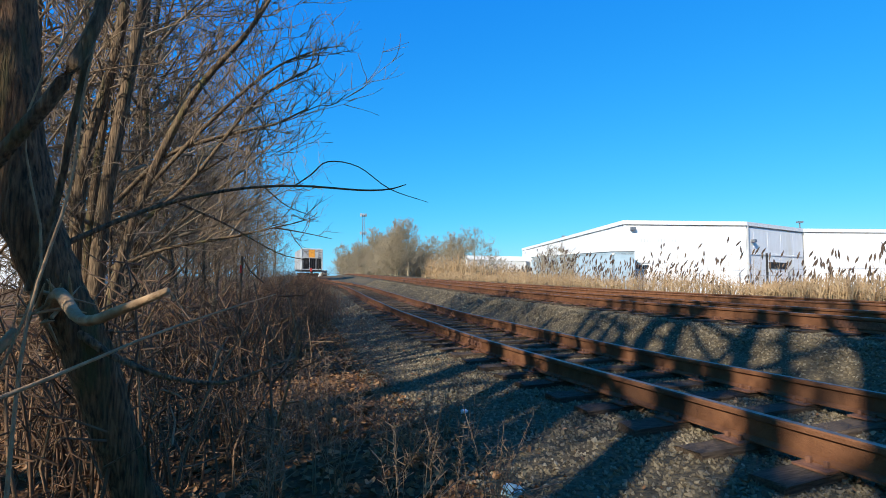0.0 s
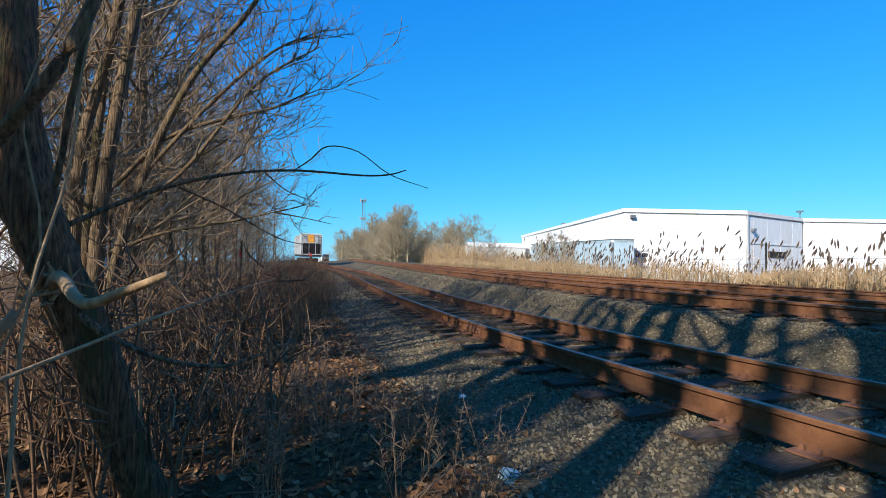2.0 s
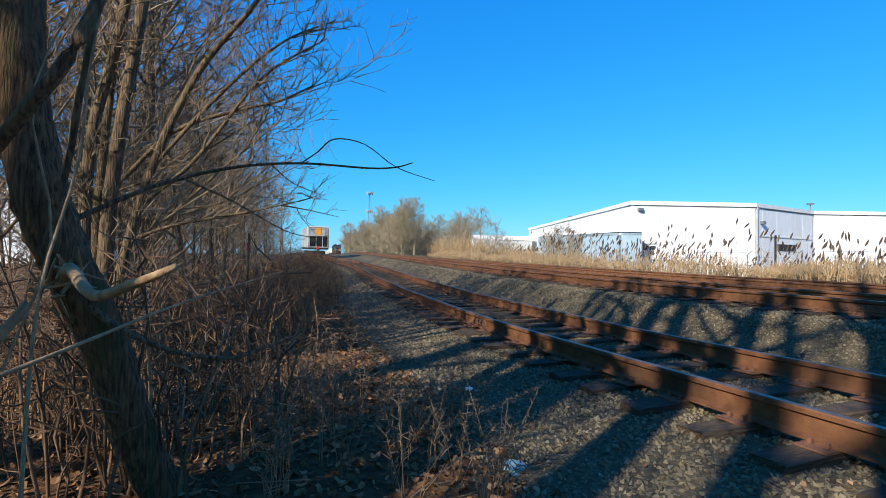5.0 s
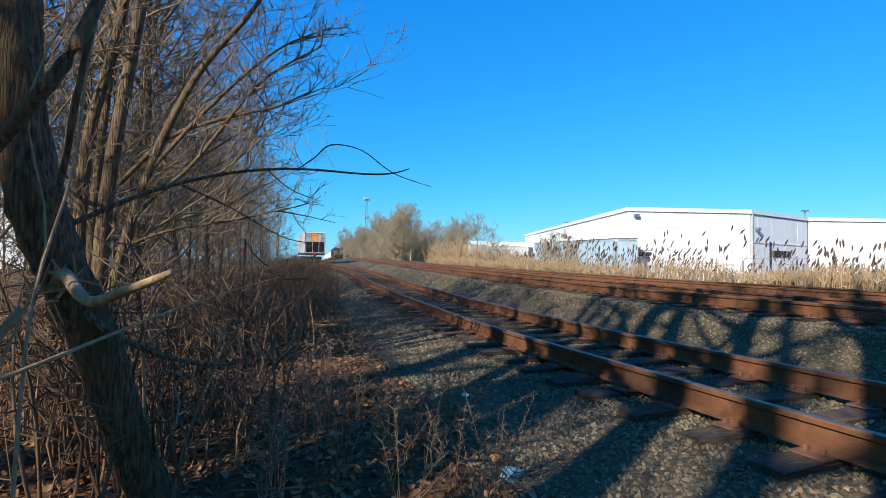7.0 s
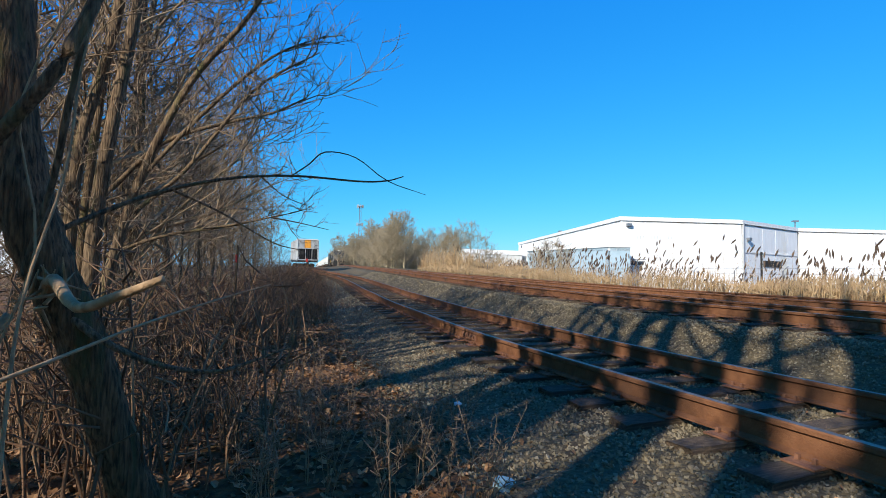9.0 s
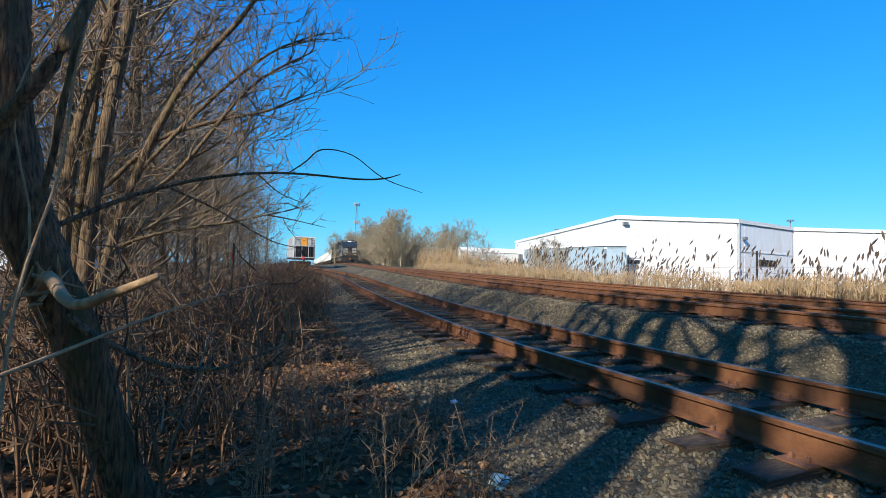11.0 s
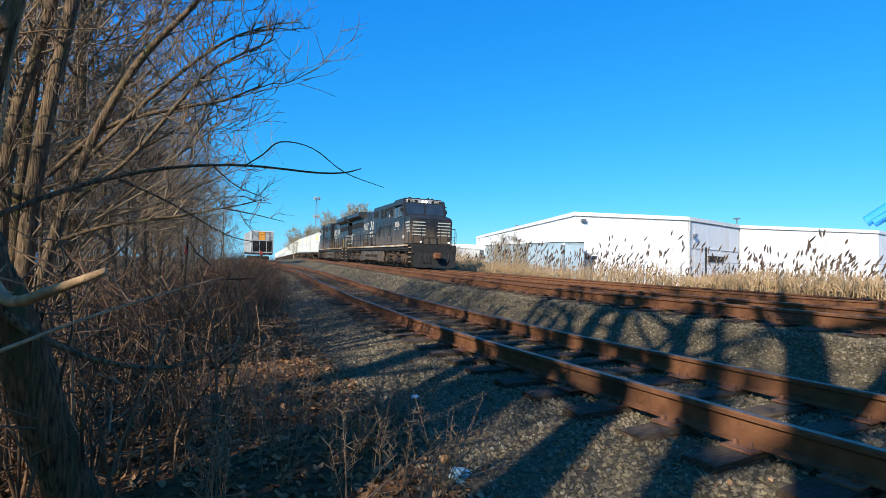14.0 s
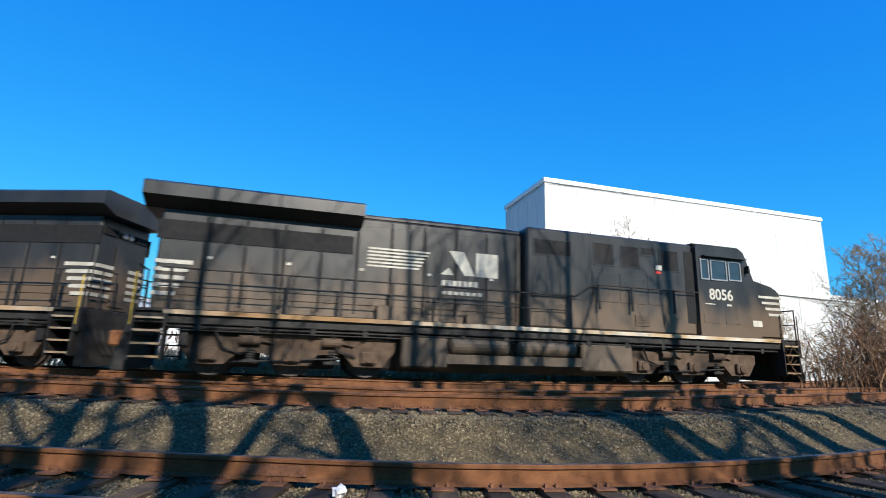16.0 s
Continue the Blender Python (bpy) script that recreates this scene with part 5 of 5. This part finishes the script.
        prism(b, [(-13.1, 3.7), (-12.65, 3.7), (-12.3, 3.0), (-12.6, 2.98)], "y", s * 1.006, s * 1.014)
        box(b, -12.25, -11.55, s * 1.006, s * 1.014, 2.98, 3.7)
        part("emblem", b, M_STRIPE, hood, "white block emblem")
        for k, w in enumerate((1.15, 1.3)):
            for j in range(7):
                x = -13.3 + j * w / 7
                part("name_bar", boxes((x, x + w / 7 * 0.72, s * 1.006, s * 1.014, 2.66 - 0.26 * k, (2.82 if k == 0 else 2.76) - 0.26 * k)), M_STRIPE, hood)
    roof = bmesh.new()
    box(roof, -4.5, -2.6, -1.3, 1.3, 4.64, 4.7, bevel=0.02)
    box(roof, -4.2, -3.5, -0.6, 0.6, 4.7, 4.82, bevel=0.03)
    for y in (-0.9, -0.3, 0.7):
        box(roof, -3.3, -3.0, y, y + 0.16, 4.7, 4.8)
    cyl(roof, (-3.2, 0.4, 4.7), (-2.8, 0.4, 4.78), 0.05, 8)
    part("roof_gear", roof, M_IRON, cab)
    # windshield, number boards, headlights
    slope = Matrix.Translation((-2.31, 0, 3.98)) @ Matrix.Rotation(math.atan2(0.38, 1.05), 4, "Y").inverted()
    for y0, y1 in ((-1.3, -0.08), (0.08, 1.3)):
        b = boxes((-0.01, 0.025, y0, y1, -0.42, 0.36))
        bmesh.ops.transform(b, matrix=slope, verts=b.verts)
        part("windshield", b, M_DARKGLASS, cab, "dark windshield")
    nbm = bmesh.new()
    box(nbm, -2.72, -2.42, -1.25, 1.25, 4.36, 4.62, bevel=0.04)
    brow = part("number_board", nbm, M_CARGREY, cab, "pale headlight brow with number boards")
    for y in (-0.85, 0.85):
        part("board_face", boxes((-2.42, -2.41, y - 0.36, y + 0.36, 4.41, 4.58)), M_GRILLE_SHADE, brow)
        lettering("board_number", number, 0.17, M_STRIPE, brow, pose(-2.407, y, 4.44, 90, 0, 90), 0.002)
    hl = bmesh.new()
    for y in (-0.13, 0.13):
        cyl(hl, (-2.42, y, 4.48), (-2.39, y, 4.48), 0.09, 12)
    part("headlight", hl, M_LAMP, brow, "small round headlights")
    for k in range(5):
        z = 2.95 - k * 0.2
        for y0 in (-1.3, 0.42):
            part("front_stripe", boxes((-0.925, -0.9, y0, y0 + 0.88, z, z + 0.075)), M_STRIPE, nose)
    part("nose_door", boxes((-0.93, -0.89, -0.36, 0.36, 1.6, 2.85), bevel=0.01), M_BLACK, nose)
    # front and rear ends
    for e, x in ((1, -0.35), (-1, -21.0)):
        b = bmesh.new()
        box(b, x - 0.06, x + 0.06, -1.5, 1.5, 0.95, 1.56, bevel=0.02)
        prism(b, [(x, 0.12), (x + e * 0.28, 0.12), (x + e * 0.12, 1.0), (x, 1.0)], "y", -1.35, 1.35)
        part("pilot", b, M_IRON, root, "black pilot plate with snowplow")
        b = bmesh.new()
        box(b, x, x + e * 0.55, -0.13, 0.13, 0.72, 1.0, bevel=0.03)
        box(b, x + e * 0.45, x + e * 0.72, -0.2, 0.2, 0.66, 1.06, bevel=0.05)
        part("coupler", b, M_RAIL, root, "rusty coupler")
        for y in (-0.95, -0.7, -0.45, 0.45, 0.7, 0.95):
            b = bmesh.new()
            cyl(b, (x + e * 0.08, y, 1.05), (x + e * 0.22, y, 0.7), 0.025, 6)
            cyl(b, (x + e * 0.22, y, 0.71), (x + e * 0.3, y * 0.8, 0.4), 0.03, 6)
            part("hose", b, M_IRON, root)
        for a_, c_ in ((-1.4, -0.4), (0.4, 1.4)):
            b = bmesh.new()
            cyl(b, (x, a_ - 0.02, 2.6), (x, c_ + 0.02, 2.6), 0.022, 6)
            er = part("end_rail", b, M_IRON, root)
            b = bmesh.new()
            cyl(b, (x, a_, 2.1), (x, c_, 2.1), 0.018, 6)
            part("mid_rail", b, M_IRON, er)
            for y in (a_, (a_ + c_) / 2, c_):
                b = bmesh.new()
                cyl(b, (x, y, 1.5), (x, y, 2.6), 0.022, 6)
                part("rail_post", b, M_IRON, er)
        for s in (-1, 1):
            stair(root, x + e * -0.4, s, e)
    for s in (-1, 1):
        b = bmesh.new()
        cyl(b, (-0.32, s * 0.95, 1.72), (-0.22, s * 0.95, 1.72), 0.05, 12)
        part("ditch_light", b, M_LAMP, root, "lit ditch light")
        rb_ = bmesh.new()
        for k in range(5):
            z = 2.72 - k * 0.2
            box(rb_, -20.76, -20.775, s * 0.3, s * 0.95, z, z + 0.1)
        part("rear_stripe", rb_, M_STRIPE, hood, "white stripe")
        for k in range(5):
            z = 2.72 - k * 0.2
            part("hood_stripe", boxes((-20.75, -19.9 - 0.08 * k, s * 1.006, s * 1.013, z, z + 0.1)), M_STRIPE, hood, "white stripe")
        # walkway rail
        rail = bmesh.new()
        cyl(rail, (-20.5, s * 1.47, 2.55), (-9.2, s * 1.47, 2.55), 0.02, 6)
        cyl(rail, (-9.2, s * 1.47, 2.55), (-8.6, s * 1.5, 2.95), 0.02, 6)
        cyl(rail, (-8.6, s * 1.5, 2.95), (-4.6, s * 1.53, 2.95), 0.02, 6)
        cyl(rail, (-20.5, s * 1.47, 2.1), (-9.4, s * 1.47, 2.1), 0.014, 6)
        hr = part("handrail", rail, M_IRON, root)
        for k in range(9):
            x = -20.3 + k * 1.36
            part("rail_post", boxes((x, x + 0.07, s * 1.455, s * 1.49, 1.5, 2.56)), M_IRON, hr)
        for x in (-8.4, -7.2, -5.6):
            part("rail_post", boxes((x, x + 0.07, s * 1.48, s * 1.53, 2.2, 2.96)), M_IRON, hr)
    # rear of the long hood: door, lamp and number boards
    part("rear_door", boxes((-20.79, -20.75, -0.28, 0.28, 1.7, 3.4), bevel=0.01), M_BLACK, hood)
    b = bmesh.new()
    for y in (-0.12, 0.12):
        cyl(b, (-20.84, y, 3.75), (-20.75, y, 3.75), 0.09, 12)
    part("rear_headlight", b, M_GALV, hood, "unlit twin rear headlight")
    for y in (-0.62, 0.62):
        part("rear_board", boxes((-20.8, -20.75, y - 0.25, y + 0.25, 3.66, 3.84)), M_GRILLE_SHADE, hood)
    for s in (-1, 1):
        # sand filler, electrical cabinet and pipes along the walkway
        part("walkway_box", boxes((-15.2, -14.5, s * 1.02, s * 1.3, 1.56, 1.95), (-12.6, -12.2, s * 1.02, s * 1.25, 1.56, 1.85), bevel=0.02), M_BLACK, root)
        b = bmesh.new()
        for x in (-19.2, -16.4, -13.4, -10.0, -6.8):
            cyl(b, (x, s * 1.38, 1.2), (x + 0.25, s * 1.3, 0.7), 0.028, 6)
            cyl(b, (x + 0.25, s * 1.3, 0.7), (x + 0.7, s * 1.28, 0.55), 0.024, 6)
        part("sand_hose", b, M_IRON, root)
    # fuel tank and reservoirs
    tk = bmesh.new()
    prism(tk, [(-1.0, 0.2), (-1.42, 0.45), (-1.42, 0.7), (-1.05, 0.72), (-1.05, 1.2), (1.05, 1.2), (1.05, 0.72), (1.42, 0.7), (1.42, 0.45), (1.0, 0.2)], "x", -14.5, -7.2)
    tank = part("fuel_tank", tk, M_TANK, root, "grimy brown fuel tank")
    for s in (-1, 1):
        for x0, x1 in ((-14.5, -13.2), (-9.0, -7.2)):
            part("tank_end", boxes((x0, x1, s * 1.0, s * 1.44, 0.32, 1.14), bevel=0.05), M_TANK, tank)
        for x0, x1 in ((-13.05, -11.4), (-11.0, -9.2)):
            b = bmesh.new()
            cyl(b, (x0, s * 1.22, 0.96), (x1, s * 1.22, 0.96), 0.26, 18)
            cyl(b, (x0 - 0.09, s * 1.22, 0.96), (x0, s * 1.22, 0.96), 0.14, 18, 0.26)
            cyl(b, (x1, s * 1.22, 0.96), (x1 + 0.09, s * 1.22, 0.96), 0.26, 18, 0.14)
            part("air_reservoir", b, M_TANK, tank, "dusty round air reservoir")
        b = bmesh.new()
        for k in range(5):
            cyl(b, (-10.85 + 0.06 * k, s * 1.38, 0.7 + 0.05 * (k % 3)), (-10.75 + 0.03 * k, s * 1.34, 1.15), 0.03, 6)
        part("valve", b, M_IRON, tank)
    loco_truck(root, -4.75)
    loco_truck(root, -17.3)
    return root


def freight_truck(root, xc):
    b = bmesh.new()
    for s in (-1, 1):
        prism(b, [(xc - 1.1, 0.5), (xc - 1.1, 0.62), (xc - 0.5, 0.8), (xc + 0.5, 0.8), (xc + 1.1, 0.62), (xc + 1.1, 0.5), (xc + 0.6, 0.5), (xc + 0.35, 0.28), (xc - 0.35, 0.28), (xc - 0.6, 0.5)], "y", s * 0.98, s * 1.1)
    box(b, xc - 0.25, xc + 0.25, -0.98, 0.98, 0.45, 0.75)
    part("truck_frame", b, M_TRUCK, root)
    for dx in (-0.88, 0.88):
        wheelset(root, xc + dx, 0.42)


def container_car():
    """White container on a spine car."""
    root = empty("container_car")
    tagged(root, "white container riding on a dark flat rail car", "rail car", "container cars of the train")
    b = bmesh.new()
    box(b, -16.9, -0.4, -0.45, 0.45, 0.75, 1.05, bevel=0.02)
    for x in (-15.9, -12.5, -8.6, -4.8, -1.4):
        box(b, x - 0.25, x + 0.25, -1.3, 1.3, 0.85, 1.12)
    part("car_frame", b, M_TRUCK, root)
    body = part("container", boxes((-16.6, -0.7, -1.25, 1.25, 1.15, 4.0), bevel=0.03), M_BOX, root, "white corrugated container")
    for s in (-1, 1):
        b = bmesh.new()
        for k in range(40):
            x = -16.4 + k * 0.39
            box(b, x, x + 0.14, s * 1.25, s * 1.275, 1.35, 3.85)
        part("corrugation", b, M_BOX, body)
        part("top_rail", boxes((-16.62, -0.68, s * 1.25, s * 1.285, 3.86, 4.0), (-16.62, -0.68, s * 1.25, s * 1.285, 1.15, 1.32)), M_BOX, body)
        part("logo_panel", boxes((-4.2, -2.6, s * 1.286, s * 1.292, 2.9, 3.7)), M_LOGO, body, "yellow painted square")
        part("mark_bars", boxes((-4.2, -2.7, s * 1.286, s * 1.292, 2.45, 2.6)), M_CARGREY, body)
    for x, e in ((-16.6, -1), (-0.7, 1)):
        b = bmesh.new()
        for y in (-0.9, -0.35, 0.35, 0.9):
            cyl(b, (x + e * 0.05, y, 1.25), (x + e * 0.05, y, 3.9), 0.025, 6)
        part("lock_rod", b, M_GALV, body)
        part("coupler", boxes((x, x + e * 0.75, -0.12, 0.12, 0.7, 0.95)), M_RAIL, root)
    freight_truck(root, -2.2)
    freight_truck(root, -15.1)
    return root


lead = locomotive("8056")
second = copy_thing(lead, pose(0, 0, 0))
for part_ob in second.children_recursive:
    if part_ob.name.startswith(("cab_number", "board_number")):
        bpy.data.objects.remove(part_ob)
tagged(second, "second grimy black diesel locomotive running long hood first")
boxcar = container_car()
TRAIN = [(lead, 0.0, 13.5, False), (second, 22.2, 13.5, True)]
for i in range(14):
    ob = boxcar if i == 0 else copy_thing(boxcar, pose(0, 0, 0))
    TRAIN.append((ob, 44.6 + 17.3 * i, 10.0, False))


def hopper_car():
    """End of a standing freight car: pale panels, orange middle, ladder, brake gear."""
    root = empty("freight_car")
    tagged(root, "pale grey freight car with orange end panel on the siding", "rail car")
    body = part("body", boxes((-15.0, -0.6, -1.5, 1.5, 1.3, 4.25), bevel=0.04), M_CARGREY, root)
    for y0, y1, m, nm in ((-1.45, -0.52, M_CARGREY, "pale end panel"), (0.52, 1.45, M_CARGREY, "pale end panel"), (-0.42, 0.42, M_ORANGE, "orange end panel")):
        part("end_panel", boxes((-0.6, -0.55, y0, y1, 3.0, 4.15), bevel=0.015), m, body, nm)
    # the body end is closed; this black sheet paints the shade behind the posts
    part("end_recess_shade", boxes((-0.6, -0.575, -1.3, 1.3, 1.42, 2.9)), M_GRILLE_SHADE, body, "black sheet painting the shade inside the car end's framing")
    for y0, y1, z0, z1 in ((-1.52, -1.34, 1.3, 4.25), (1.34, 1.52, 1.3, 4.25), (-1.34, 1.34, 4.16, 4.3)):
        part("end_border", boxes((-0.6, -0.48, y0, y1, z0, z1)), M_BOX, body, "white edge post")
    for k in range(9):
        y = -1.2 + k * 0.3
        part("end_post", boxes((-0.6, -0.5, y - 0.04, y + 0.04, 1.35, 2.95)), M_IRON if k % 3 else M_CARGREY, body)
    for z0, z1 in ((2.92, 3.02), (1.2, 1.4)):
        part("end_beam", boxes((-0.62, -0.45, -1.5, 1.5, z0, z1)), M_CARGREY, body)
    b = bmesh.new()
    for k in range(7):
        cyl(b, (-0.45, 0.95, 1.5 + 0.38 * k), (-0.45, 1.4, 1.5 + 0.38 * k), 0.02, 6)
    cyl(b, (-0.45, 0.95, 1.3), (-0.45, 0.95, 4.1), 0.02, 6)
    cyl(b, (-0.45, 1.4, 1.3), (-0.45, 1.4, 4.1), 0.02, 6)
    part("ladder", b, M_IRON, root)
    b = bmesh.new()
    cyl(b, (-0.4, -0.7, 2.3), (-0.34, -0.7, 2.3), 0.28, 16)
    cyl(b, (-0.6, -0.7, 2.3), (-0.3, -0.7, 2.3), 0.03, 6)
    part("brake_wheel", b, M_IRON, root)
    b = bmesh.new()
    box(b, -15.2, -0.3, -1.4, 1.4, 1.0, 1.28)
    box(b, -0.5, 0.1, -0.16, 0.16, 0.7, 1.0, bevel=0.04)
    part("underframe", b, M_IRON, root)
    part("rear_marker", boxes((-0.3, -0.05, -0.25, 0.05, 1.05, 1.5), bevel=0.03), M_RED, root, "red end-of-train marker")
    freight_truck(root, -2.4)
    freight_truck(root, -13.2)
    return root


standing_car = hopper_car()
_x, _y, _h = on(SIDING, 72.0, GAUGE / 2)
standing_car.matrix_basis = pose(_x, _y, Z_SIDE + rise(_y) - 0.1, 0, 0.9, -90 - math.degrees(_h))
# ---------------------------------------------------------------- what moves
# seconds and place of the leading nose along the main track
NOSE = [(0.0, 344.0), (2.0, 300.0), (4.0, 256.0), (5.5, 223.0), (7.0, 190.0), (8.0, 168.0), (9.0, 145.5), (10.0, 122.5), (11.0, 99.5), (11.5, 87.5), (12.0, 75.5), (12.5, 63.0), (13.0, 49.0), (13.5, 36.4), (14.0, 26.8), (14.3, 20.0), (14.5, 16.1), (14.65, 13.4), (14.8, 10.4), (15.0, 6.15), (15.2, 2.4), (15.35, -0.3), (15.5, -3.05), (15.7, -7.4), (15.85, -10.9), (16.0, -14.5)]


def nose_at(t):
    return float(np.interp(t, [r[0] for r in NOSE], [r[1] for r in NOSE]))


def riding(s, wheelbase):
    """Pose of a vehicle whose front is at s, standing on the track by its two trucks."""
    xa, ya, _ = on(MAIN, s + 4.0)
    xb, yb, _ = on(MAIN, s + 4.0 + wheelbase)
    d = Vector((xa - xb, ya - yb))
    d.normalize()
    slope = (rise(yb) - rise(ya)) / wheelbase
    return pose(xa + d.x * 4.0, ya + d.y * 4.0, Z_MAIN + rise(ya) - slope * 4.0, 0, math.degrees(math.atan(slope)), math.degrees(math.atan2(d.y, d.x)))


def motions():
    times = [r[0] for r in NOSE]
    for ob, back, base, turned in TRAIN:
        flip = pose(-21.4, 0, 0, 0, 0, 180) if turned else Matrix.Identity(4)
        walk(ob, [(t, riding(nose_at(t) + back, base) @ flip) for t in times])


motions()
